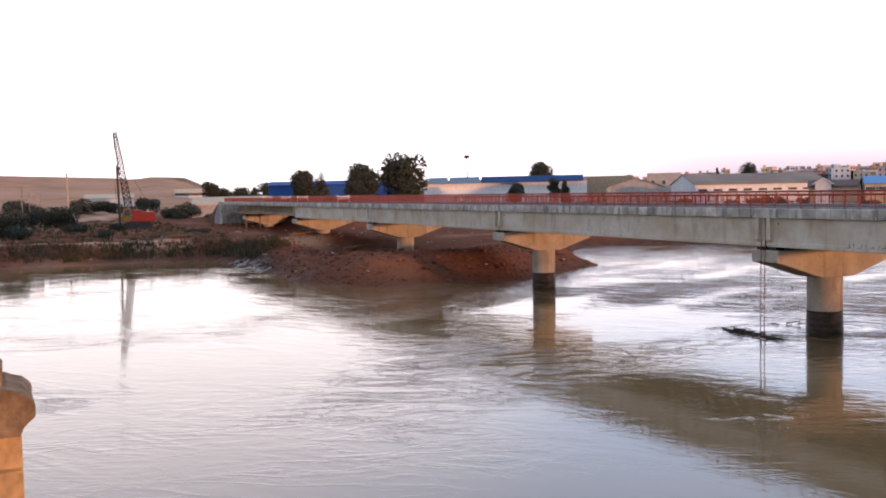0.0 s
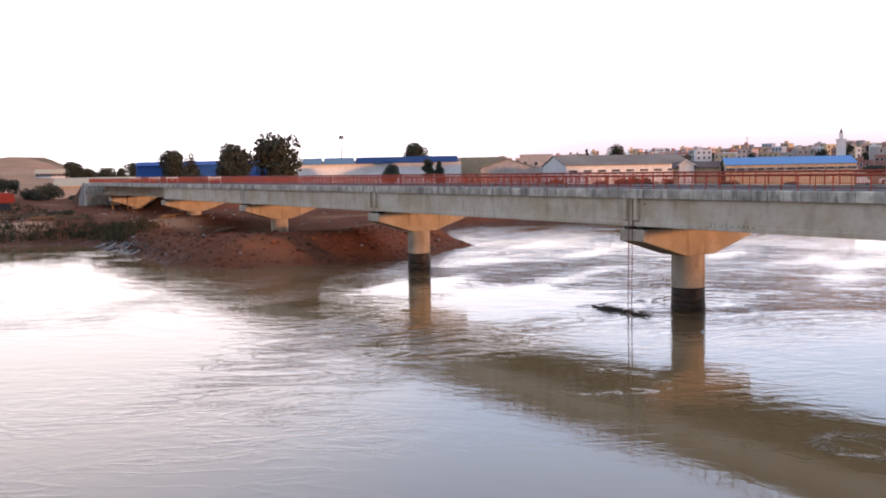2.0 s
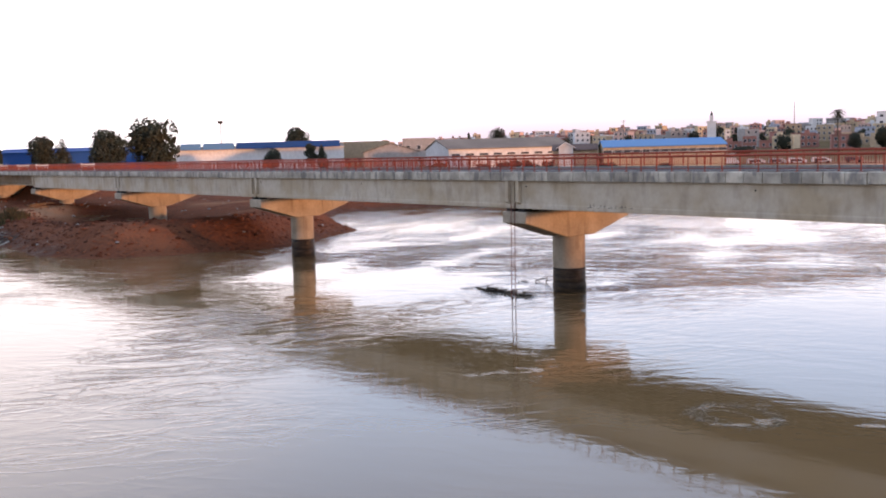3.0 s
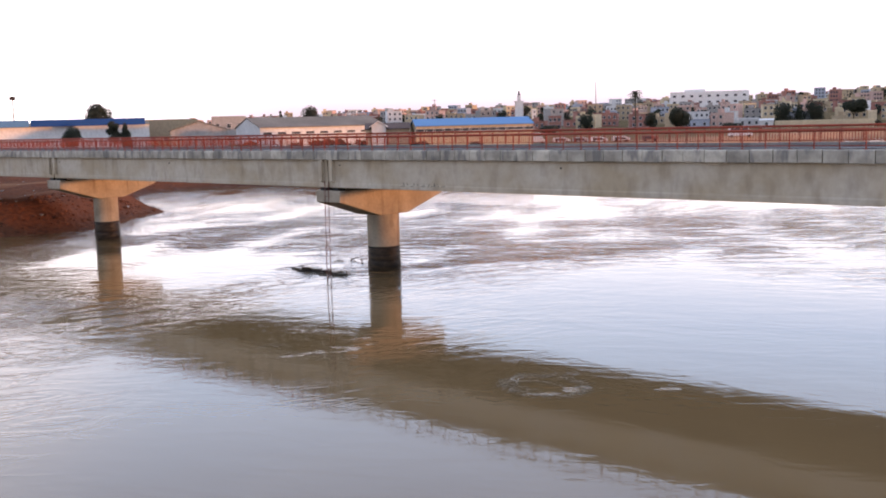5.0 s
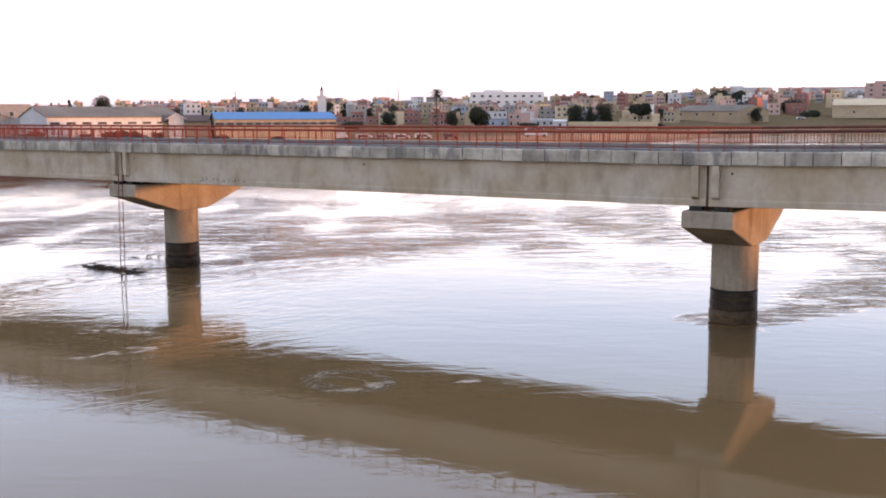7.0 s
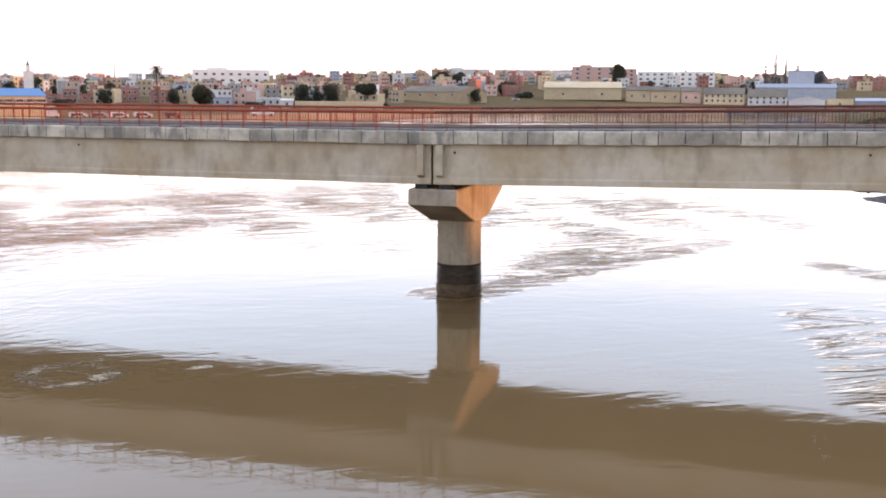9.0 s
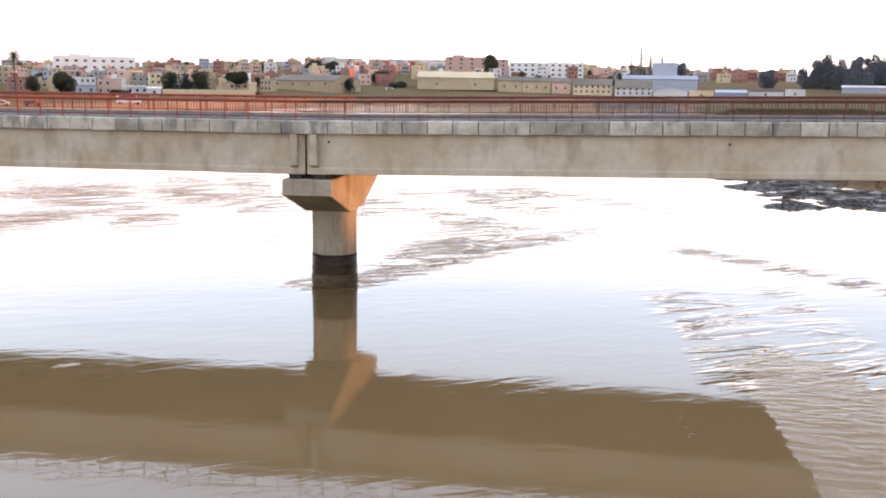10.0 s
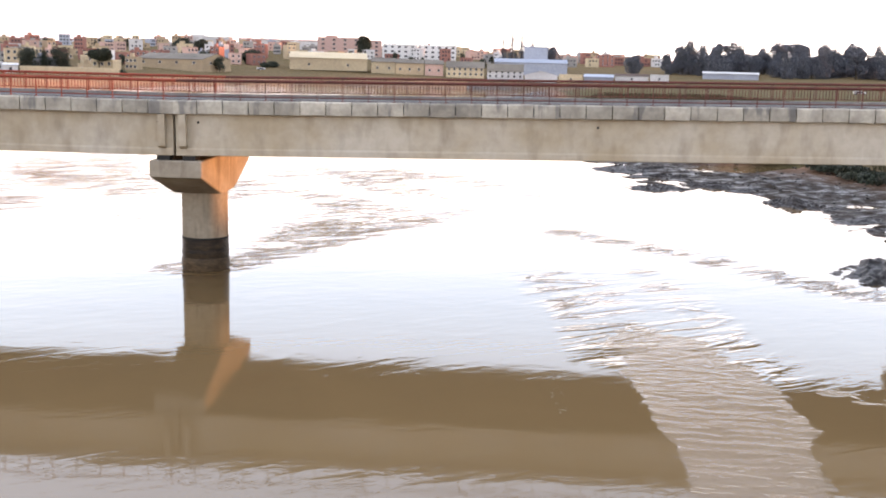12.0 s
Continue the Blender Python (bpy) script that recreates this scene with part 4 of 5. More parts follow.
def window_mesh(w, h):
    bm = bmesh.new()
    for x0, x1, z0, z1 in ((-w / 2, -w / 2 + .09, 0, h), (w / 2 - .09, w / 2, 0, h), (-w / 2, w / 2, h - .09, h), (-w / 2 - .1, w / 2 + .1, -.1, .0)):
        box(bm, x0, x1, -0.12, 0.02, z0, z1)
    me = bpy.data.meshes.new("window")
    bm.to_mesh(me)
    bm.free()
    me.materials.append(WALLS["white"])
    bm = bmesh.new()
    box(bm, -w / 2 + .05, w / 2 - .05, -0.05, 0.02, 0.02, h - .05)
    pane = bpy.data.meshes.new("pane")
    bm.to_mesh(pane)
    bm.free()
    pane.materials.append(GLASS)
    return me, pane


WINDOWS = {"house": window_mesh(1.3, 1.4), "slot": window_mesh(2.6, 0.7), "shed": window_mesh(1.8, 1.3), "wide": window_mesh(2.2, 1.5)}


def building(name, label, place, turn, w, d, h, wall, roof="flat", roof_mat=None, rise=2.0, cols=0, floors=1, win="house", extra=False, group="", sill=1.0, panes=True, category="house"):
    """Walls with a parapet or a pitched roof, and windows in the wall that looks down the local -y axis."""
    b = thing(name, label, category, group, at=(place[0], place[1], place[2] - 0.6), turn=turn)
    h += 0.6
    bm = bmesh.new()
    if roof == "gable_x":                   # the ridge runs along x
        prism(bm, [(-d / 2, 0), (d / 2, 0), (d / 2, h), (0, h + rise), (-d / 2, h)], -w / 2, w / 2)
    elif roof == "gable_y":                 # the gable faces -y
        prism(bm, [(-w / 2, 0), (w / 2, 0), (w / 2, h), (0, h + rise), (-w / 2, h)], -d / 2, d / 2, "y")
    else:
        prism(bm, [(-w / 2, -d / 2), (w / 2, -d / 2), (w / 2, d / 2), (-w / 2, d / 2)], 0, h, "z")
    part("wall", bm, wall, b)
    rm = roof_mat or KERB
    bm = bmesh.new()
    if roof == "flat":
        for x0, x1, y0, y1 in ((-w / 2 - .06, w / 2 + .06, -d / 2 - .06, -d / 2 + .14), (-w / 2 - .06, w / 2 + .06, d / 2 - .14, d / 2 + .06),
                               (-w / 2 - .06, -w / 2 + .14, -d / 2 + .14, d / 2 - .14), (w / 2 - .14, w / 2 + .06, -d / 2 + .14, d / 2 - .14)):
            box(bm, x0, x1, y0, y1, h - 0.15, h + 0.55)
        part("parapet", bm, wall, b)
    else:
        e, t = 0.5, 0.16
        if roof == "gable_x":
            k = rise / (d / 2)
            o = [(-d / 2 - e, h - e * k), (0, h + rise), (d / 2 + e, h - e * k), (d / 2 + e, h - e * k + t), (0, h + rise + t), (-d / 2 - e, h - e * k + t)]
            prism(bm, o, -w / 2 - 0.3, w / 2 + 0.3)
        else:
            k = rise / (w / 2)
            o = [(-w / 2 - e, h - e * k), (0, h + rise), (w / 2 + e, h - e * k), (w / 2 + e, h - e * k + t), (0, h + rise + t), (-w / 2 - e, h - e * k + t)]
            prism(bm, o, -d / 2 - 0.3, d / 2 + 0.3, "y")
        part("roof", bm, rm, b)
    me, pane = WINDOWS[win]
    for f in range(floors):
        for c in range(cols):
            o = part("window", me, None, b)
            o.location = (-w / 2 + w * (c + 0.5) / cols, -d / 2, 0.6 + sill + f * (h - 0.6) / floors)
            if panes:
                part("pane", pane, None, o)
    if extra:
        bm = bmesh.new()
        prism(bm, [(-w * .32, 0), (-w * .05, 0), (-w * .05, d * .3), (-w * .32, d * .3)], h - 0.05, h + 2.3, "z")
        part("stair_tower", bm, wall, b)
    return b


def on_bearing(b0, b1, r):
    """Middle place, width and turn of a front that spans two bearings at a distance."""
    x, y, z = at((b0 + b1) / 2, r)
    return (x, y, z), 2 * r * math.tan(radians(abs(b0 - b1)) / 2), (b0 + b1) / 2


def front(name, label, b0, b1, r, h, d, wall, skew=0, **k):
    place, w, turn = on_bearing(b0, b1, r)
    return building(name, label, place, turn + skew, w / max(0.5, math.cos(radians(skew))), d, h, wall, category=k.pop("category", "building"), **k)


# sheds beyond the left abutment
front("blue_shed", "long industrial shed with deep blue sheet cladding", 76.0, 68.6, 340, 7.0, 20, BLUEWALL, roof="gable_x", roof_mat=BLUEWALL, rise=1.2)
white = front("white_shed", "long white-walled shed with a blue cladding band and roof", 67.2, 58.3, 335, 6.6, 22, WHITEWALL, roof="gable_x", roof_mat=GREYROOF, rise=1.0)
for b0, b1, m in ((67.1, 66.0, SKYBLUE), (65.9, 64.2, SKYBLUE), (64.1, 58.35, BLUEWALL)):
    (x, y, z), w, turn = on_bearing(b0, b1, 322.5)
    bm = bmesh.new()
    prism(bm, [(-w / 2, -0.3), (w / 2, -0.3), (w / 2, 0.3), (-w / 2, 0.3)], 0, 2.0, "z")
    o = part("cladding_band", bm, m, white, "blue sheet cladding band")
    o.matrix_basis = white.matrix_basis.inverted() @ pose(x, y, height_at(*white.location[:2]) + 6.5, 0, 0, white.rotation_euler.z * 57.2958)
front("store_shed", "low tan shed with a wide pale roof behind the abutment", 80.2, 76.2, 262, 2.6, 30, WALLS["grey"], roof="gable_x", roof_mat=WALLS["tan"], rise=1.8)
front("colonnade", "white arcaded market hall below the bare hill", 81.2, 79.3, 560, 2.6, 14, WALLS["white"], cols=9, win="wide", roof="gable_x", roof_mat=WALLS["tan"], rise=2.0)
front("white_store", "long white store below the bare hill", 85.9, 83.4, 420, 3.2, 10, WALLS["white"], roof="gable_x", roof_mat=WALLS["tan"], rise=1.5)

# the long warehouse, its gable in shade and its front in the sun
C, D, N = Vector((-216, 167.4)), Vector((0.30, 0.954)), Vector((-0.954, 0.30))
mid = C + D * 18.5 + N * 9.5
building("warehouse", "long pale warehouse with a grey pitched roof and slot windows", (mid.x, mid.y, height_at(mid.x, mid.y)), math.degrees(math.atan2(D.y, D.x)), 37, 19, 5.3,
         WALLS["white"], "gable_x", GREYROOF, 2.6, 9, 1, "slot", sill=3.4, category="warehouse")
front("warehouse", "low grey-roofed warehouse beside the long pale one", 57.0, 54.0, 268, 5.0, 16, WALLS["grey"], roof="gable_y", roof_mat=GREYROOF, rise=2.2, category="warehouse")
front("office_block", "tan flat-roofed block beside the warehouses", 58.3, 55.6, 350, 7.6, 14, WALLS["tan"], cols=4, floors=1)
front("office_block", "grey two-storey block beside the warehouses", 54.8, 53.0, 330, 8.2, 12, WALLS["grey"], cols=3, floors=2)
front("blue_roofed_shed", "long shed with a light blue sheet roof", 43.6, 37.2, 240, 5.5, 14, WALLS["cream"], skew=8, cols=13, win="slot", sill=4.2, roof="gable_x", roof_mat=SKYBLUE, rise=1.5)
front("brown_roofed_shed", "shed with a brown sheet roof joining the blue-roofed one", 46.3, 43.9, 242, 4.7, 12, WALLS["tan"], roof="gable_x", roof_mat=BROWNROOF, rise=1.3)
front("kiosk", "small white hut with a pitched roof", 46.0, 45.2, 236, 5.2, 3, WALLS["white"], roof="gable_y", roof_mat=WALLS["white"], rise=1.0)

# town front
front("garden_wall", "long pale yellow wall with a white hut at its end", 23.8, 18.9, 445, 2.6, 3, WALLS["cream"])
front("kiosk", "small white hut at the end of a yellow wall", 24.6, 23.9, 445, 3.2, 4, WALLS["white"], cols=1, roof="gable_x", roof_mat=WALLS["white"], rise=0.6)
corner = at(14.55, 545)                  # one large shed, its near corner towards the river
tr = radians(14.55 - 40)
cx, cy = corner[0] - (23 * math.cos(tr) + 11.5 * math.sin(tr)), corner[1] - (23 * math.sin(tr) - 11.5 * math.cos(tr))
shed = building("shed", "large tan shed with a grey pitched roof and a sunlit gable", (cx, cy, corner[2]), 14.55 - 40, 46, 23, 6.6, WALLS["tan"], "gable_x", GREYROOF, 3.0, 4, 1, "shed", sill=4.2, category="shed")
for yy in (-5, 4):
    o = part("window", WINDOWS["shed"][0], None, shed)
    o.matrix_basis = pose(23.02, yy, 4.8, 0, 0, 90)
    part("pane", WINDOWS["shed"][1], None, o)
# cream and pink for tan walls here: distance haze put into the colour
front("shed", "tan shed with a pale yellow sheet roof", 9.8, 5.6, 610, 6.4, 26, WALLS["cream"], roof="gable_x", roof_mat=WALLS["cream"], rise=3.4, cols=2, win="house", sill=2.0)
for b0, b1, c, n in ((5.3, 4.0, "cream", 2), (3.95, 2.4, "tan", 3), (2.3, 1.3, "pink", 2)):
    front("workshop", "tan workshop with a brown roof and small windows", b0, b1, 605, 6.2, 14, WALLS[c], roof="gable_x", roof_mat=GREYROOF, rise=2.2, cols=n, sill=2.0)
front("workshop", "whitewashed workshop with two rows of windows", 1.1, -1.0, 600, 5.4, 14, WALLS["cream"], roof="gable_x", roof_mat=GREYROOF, rise=3.4, cols=7, floors=2)
front("workshop", "white workshop with a grey hipped roof", -1.2, -3.2, 596, 4.6, 14, WALLS["white"], roof="gable_x", roof_mat=GREYROOF, rise=4.0, cols=6, floors=2)
front("workshop", "white hall with a gabled front", -3.3, -5.1, 590, 3.4, 18, WALLS["white"], roof="gable_y", roof_mat=WALLS["white"], rise=2.4)
front("workshop", "cream workshop of one storey", -5.2, -6.5, 590, 4.0, 12, WALLS["cream"], cols=1)
front("workshop", "pale blue-grey sheet-clad shed", -6.6, -8.2, 588, 3.4, 14, WALLS["blue"], roof="gable_x", roof_mat=WALLS["blue"], rise=1.4)
front("workshop", "white low workshop with a dark lean-to", -8.3, -10.1, 600, 3.4, 10, WALLS["white"], cols=1, roof="gable_x", roof_mat=BROWNROOF, rise=1.0)
front("workshop", "low white flat-roofed workshop", -10.2, -11.2, 600, 3.6, 10, WALLS["white"], cols=1)
front("greenhouse", "long pale greenhouse before the grove", -13.0, -15.9, 640, 3.2, 10, WALLS["blue"], roof="gable_x", roof_mat=WALLS["white"], rise=1.0)
front("works_tower", "blue-grey works tower among cypresses", -3.2, -4.5, 665, 15.5, 14, WALLS["blue"])
front("works_hall", "blue-grey works hall with a wide roof", -1.6, -5.6, 640, 7.0, 18, WALLS["blue"], roof="gable_x", roof_mat=WALLS["blue"], rise=2.2)
front("apartment_block", "white terraced apartment block above the houses", 29.3, 25.2, 735, 12.5, 18, WHITEWALL, cols=9, floors=3, win="wide", extra=True)
front("apartment_block", "coral and white apartment block", 8.3, 5.9, 800, 13.0, 18, WALLS["coral"], cols=4, floors=4, extra=True, win="wide")
front("apartment_block", "narrow coral rendered apartment block", 5.35, 4.75, 800, 12.0, 12, WALLS["coral"], cols=1, floors=4, win="wide")
front("apartment_block", "long white apartment block", 4.7, 0.6, 800, 10.5, 14, WHITEWALL, cols=11, floors=3, win="wide")
front("hilltop_hall", "long white hall with a red roof line on the hill", 12.6, 6.0, 1010, 7.5, 14, WALLS["white"], roof="gable_x", roof_mat=WALLS["pink"], rise=1.5, cols=22, win="slot", sill=4)
front("hilltop_hall", "white hall with a flat canopy on the hill", 15.6, 12.9, 1015, 9.0, 14, WALLS["white"], cols=5, extra=True)
front("town_house", "red rendered block on the hill", -7.2, -8.2, 800, 8.5, 12, WALLS["red"], cols=4, floors=3)

# minaret
x, y, z = at(37.65, 510)
m = thing("minaret", "whitewashed square minaret with a small lantern top", "minaret", at=(x, y, z - 0.5), turn=37)
for nm, hw, z0, z1, mt in (("shaft", 2.1, 0, 13.8, WALLS["white"]), ("gallery", 2.4, 13.8, 14.4, WALLS["white"]), ("lantern", 0.9, 14.4, 17.2, WALLS["white"])):
    bm = bmesh.new()
    prism(bm, [(-hw, -hw), (hw, -hw), (hw, hw), (-hw, hw)], z0, z1, "z")
    part(nm, bm, mt, m)
bm = bmesh.new()
tube(bm, (0, 0, 17.2), (0, 0, 19.4), 0.75, 0.08, 10)
part("finial", bm, BLACKSTEEL, m)

# houses in rows up the slope
rg = random.Random(21)
COLOURS = ["cream", "tan", "pink", "white", "white", "red", "grey", "cream", "pink", "tan", "grey", "red", "pink", "cream", "blue", "red"]
WORDS = {"cream": "cream", "tan": "tan", "pink": "pink", "white": "whitewashed", "red": "brick-red", "grey": "bare grey", "blue": "pale blue"}
def row(r0, lo, hi, spread):
    """Places, turns and sizes of the houses along one row of the slope."""
    b = hi
    while b > lo:
        w = rg.uniform(5, 9.5)
        step = math.degrees(w / r0)
        mb, r = b - step / 2, r0 + rg.uniform(-14, 14)
        b -= step * rg.uniform(1.05, spread)
        x, y, z = at(mb, r)
        if from_river(x, y)[0] < 12 or (7 > mb > -5 and r0 < 760):
            continue
        yield (x, y, z), mb + rg.uniform(-28, 28), w, rg.uniform(7, 10), rg.choice((1, 2, 2, 2, 3)), rg.choice(COLOURS)


for r0, lo, hi in ((470, 19, 36), (505, 19, 37), (545, 18, 40), (590, 17, 54), (610, 40, 56), (640, 12, 54), (700, -1, 56)):
    for place, turn, w, d, fl, c in row(r0, lo, hi, 2.9):
        building("town_house", f"{WORDS[c]} flat-roofed house of {('one storey', 'two storeys', 'three storeys')[fl - 1]} on the slope", place, turn, w, d,
                 0.6 + 2.7 * fl, WALLS[c], cols=rg.choice((2, 3, 3)), floors=fl, extra=rg.random() < 0.4, group="houses of the town", panes=True)


def far_houses():
    """The upper rows of the town as one mass: walls, parapets, stair towers and window recesses."""
    bm = bmesh.new()
    names = list(WORDS)
    for r0, lo, hi, spread in ((770, -8, 56, 2.6), (850, -12, 56, 2.6), (940, -24, 54, 2.4), (1030, -26, 52, 2.0), (1075, -26, 48, 2.0)):
        for place, turn, w, d, fl, c in row(r0, lo, hi, spread):
            m, h, first = pose(*place, 0, 0, turn), 0.6 + 2.7 * fl, len(bm.faces)
            box(bm, -w / 2, w / 2, -d / 2, d / 2, -2, h, m)
            for x0, x1, y0, y1 in ((-w / 2 - .1, w / 2 + .1, -d / 2 - .1, -d / 2 + .1), (-w / 2 - .1, w / 2 + .1, d / 2 - .1, d / 2 + .1), (-w / 2 - .1, -w / 2 + .1, -d / 2 + .1, d / 2 - .1)):
                box(bm, x0, x1, y0, y1, h - 0.2, h + rg.uniform(0.3, 0.7), m)
            if rg.random() < 0.45:
                box(bm, -w * .32, -w * .02, 0, d * .3, h, h + 2.3, m)
            walls = len(bm.faces)
            for f in range(fl):
                for k in (-0.28, 0.0, 0.28):
                    if rg.random() < 0.8:
                        box(bm, k * w - 0.6, k * w + 0.6, -d / 2 - 0.04, -d / 2 + 0.1, f * 2.8 + 1.0, f * 2.8 + 2.3, m)
            bm.faces.ensure_lookup_table()
            for k in range(first, len(bm.faces)):
                bm.faces[k].material_index = names.index(c) if k < walls else len(names)
    me = bpy.data.meshes.new("far_houses")
    bm.to_mesh(me)
    bm.free()
    for c in names:
        me.materials.append(WALLS[c])
    me.materials.append(GLASS)
    tagged(new("far_houses", me), "crowded flat-roofed houses in red, pink, cream and white up the far slope", "houses", kind="stuff")


far_houses()

# small trees between the houses
small = [tree(at(35 - 5 * k, 600), 6.5, 5.5, 700 + k, "small dark tree between the houses", 500, LEAF, "round", "trees of the town") for k in range(3)]
for k in range(70):
    b, r = rg.uniform(-6, 52), rg.uniform(470, 980)
    x, y, z = at(b, r)
    if from_river(x, y)[0] > 14 and not (7 > b > -5 and r < 640):
        copy_thing(small[k % 3], pose(x, y, z - 0.2, 0, 0, rg.uniform(0, 360)) @ Matrix.Scale(rg.uniform(0.6, 1.3), 4))

# ---------------------------------------------------------------- masts and poles


def mast(name, label, bearing, r, h, thick, mat, arms=0, lamp=False):
    x, y, z = at(bearing, r)
    m = thing(name, label, "mast" if not arms else "pole", at=(x, y, z - 0.3), turn=bearing)
    bm = bmesh.new()
    tube(bm, (0, 0, 0), (0, 0, h), thick, thick * 0.55, 8)
    part("pole", bm, mat, m)
    for k in range(arms):
        bm = bmesh.new()
        box(bm, -1.2, 1.2, -0.08, 0.08, h - 0.5 - k * 0.9, h - 0.35 - k * 0.9)
        part("crossarm", bm, mat, m)
    if lamp:
        bm = bmesh.new()
        box(bm, -0.9, 0.9, -0.35, 0.35, h - 0.2, h + 0.9)
        part("lamp_head", bm, BLACKSTEEL, m)
    return m


mast("utility_pole", "pale wooden utility pole with a crossarm", 86.75, 260, 11.4, 0.30, PALEWOOD, 2)
mast("utility_pole", "thin grey pole behind the bushes", 89.0, 240, 8.4, 0.14, STEEL, 1)
mast("lattice_mast", "thin pale radio mast above the houses", 33.37, 690, 24, 0.32, STEEL)
mast("light_mast", "slim floodlight mast beside the white shed", 64.9, 345, 15.5, 0.30, STEEL, 0, True)
mast("lattice_mast", "thin radio mast above the roofs", 42.4, 520, 16, 0.25, STEEL, 1)

# ---------------------------------------------------------------- building site on the left bank


def lattice_boom(bm, p, q, w0, w1, bays, r=0.07):
    p, q = Vector(p), Vector(q)
    d = (q - p).normalized()
    u = d.cross(Vector((0, 1, 0))).normalized()
    v = d.cross(u)
    rows = []
    for k in range(bays + 1):
        f = k / bays
        w = (w0 + (w1 - w0) * f) / 2
        rows.append([p.lerp(q, f) + u * sx * w + v * sy * w for sx, sy in ((-1, -1), (1, -1), (1, 1), (-1, 1))])
    for a, b in zip(rows, rows[1:]):
        for k in range(4):
            tube(bm, a[k], b[k], r, sides=4)
            tube(bm, a[k], b[(k + 1) % 4], r * 0.75, sides=4)
            tube(bm, a[k], a[(k + 1) % 4], r * 0.75, sides=4)


x, y, z = at(82.92, 190)
crane = thing("crawler_crane", "old crawler crane with a red engine house and dark lattice boom", "crane", at=(x, y, z - 0.1), turn=83.2)
for s in (-1, 1):
    bm = bmesh.new()
    prism(bm, [(-3.5, 0.35), (-3.1, 0), (1.1, 0), (1.5, 0.35), (1.5, 0.75), (1.1, 1.05), (-3.1, 1.05), (-3.5, 0.75)], s * 1.5 - 0.35, s * 1.5 + 0.35, "y")
    part("crawler_track", bm, BLACKSTEEL, crane)
bm = bmesh.new()
prism(bm, [(-1.9, 1.25), (2.0, 1.25), (2.15, 1.6), (2.1, 2.6), (1.5, 2.95), (-0.4, 3.05), (-0.6, 3.35), (-1.9, 3.3)], -1.5, 1.5, "y")
part("engine_house", bm, REDPAINT, crane, "bright red engine house")
bm = bmesh.new()
prism(bm, [(-3.7, 1.3), (-2.1, 1.3), (-2.1, 3.6), (-3.2, 3.6), (-3.7, 2.6)], -1.4, 0.2, "y")
cab = part("cab", bm, YELLOWPAINT, crane, "faded yellow cab")
bm = bmesh.new()
prism(bm, [(-3.35, 2.3), (-2.3, 2.3), (-2.3, 3.4), (-3.1, 3.4)], -1.43, -1.40, "y")
part("cab_window", bm, GLASS, cab)
bm = bmesh.new()
prism(bm, [(-2.6, 0.9), (1.2, 0.9), (1.2, 1.25), (-2.6, 1.25)], -1.1, 1.1, "y")
part("turntable", bm, BLACKSTEEL, crane)
bm = bmesh.new()
tube(bm, (1.2, -1.0, 3.0), (1.2, -1.0, 3.7), 0.09, sides=8)
part("exhaust_pipe", bm, BLACKSTEEL, crane)
bm = bmesh.new()
lattice_boom(bm, (-2.2, 0, 2.0), (-4.0, 0, 14.4), 1.3, 0.85, 14, 0.15)
part("boom", bm, BLACKSTEEL, crane)
bm = bmesh.new()
lattice_boom(bm, (-4.0, 0, 14.4), (-4.4, 0, 17.4), 0.85, 0.55, 4, 0.14)
part("boom_head", bm, BLACKSTEEL, crane)
bm = bmesh.new()
tube(bm, (-4.0, -1.7, 0.6), (-4.2, -1.7, 11.4), 0.22, sides=6)
part("pile_leader", bm, BLACKSTEEL, crane)
bm = bmesh.new()
for q in ((1.5, 0.6, 3.2), (1.5, -0.6, 3.2)):
    tube(bm, q, (-3.9, 0, 14.0), 0.04, sides=4)
tube(bm, (-4.6, 0, 16.4), (-4.6, 0, 4.0), 0.04, sides=4)
part("cable", bm, BLACKSTEEL, crane)


def timber_pile(place, n, length, seed, label, spread=2.5):
    rng = random.Random(seed)
    p = thing("timber_pile", label, "timber", at=place, turn=rng.uniform(60, 110))
    for k in range(n):
        bm = bmesh.new()
        box(bm, -length / 2, length / 2, -0.11, 0.11, -0.05, 0.05)
        o = part("board", bm, WOOD, p)
        o.matrix_basis = pose(rng.uniform(-.8, .8), rng.uniform(-spread, spread), 0.1 + 0.07 * (k % 8), rng.uniform(-4, 4), rng.uniform(-5, 5), rng.uniform(-35, 35))


for bearing, r, n, ln, lab in ((81.9, 158, 26, 5.0, "loose heap of pale timber boards on the bank"), (80.9, 150, 16, 4.0, "loose boards thrown on the bank"),
                               (79.6, 148, 5, 3.0, "pale boards stacked on the bank"), (83.6, 152, 6, 2.5, "grey boards on the bank"), (72.0, 128, 8, 2.4, "broken boards under the bridge"),
                               (74.5, 140, 7, 2.6, "broken boards under the bridge"), (69.4, 118, 6, 2.0, "broken boards beside a pier")):
    timber_pile(at(bearing, r), n, ln, int(r), lab)


def formwork(place, turn):
    """Timber falsework: posts, bearers and a plywood table."""
    f = thing("falsework", "orange-brown timber falsework table under the bridge", "falsework", at=place, turn=turn)
    for sx in (-3, -1, 1, 3):
        for sy in (-1.2, 1.2):
            bm = bmesh.new()
            box(bm, sx - .08, sx + .08, sy - .08, sy + .08, -0.3, 1.9)
            part("prop", bm, WOOD, f)
    for sy in (-1.2, 1.2):
        bm = bmesh.new()
        box(bm, -3.6, 3.6, sy - .1, sy + .1, 1.9, 2.1)
        part("bearer", bm, WOOD, f)
    bm = bmesh.new()
    box(bm, -3.8, 3.8, -1.6, 1.6, 2.1, 2.16)
    part("plywood", bm, WOOD, f)


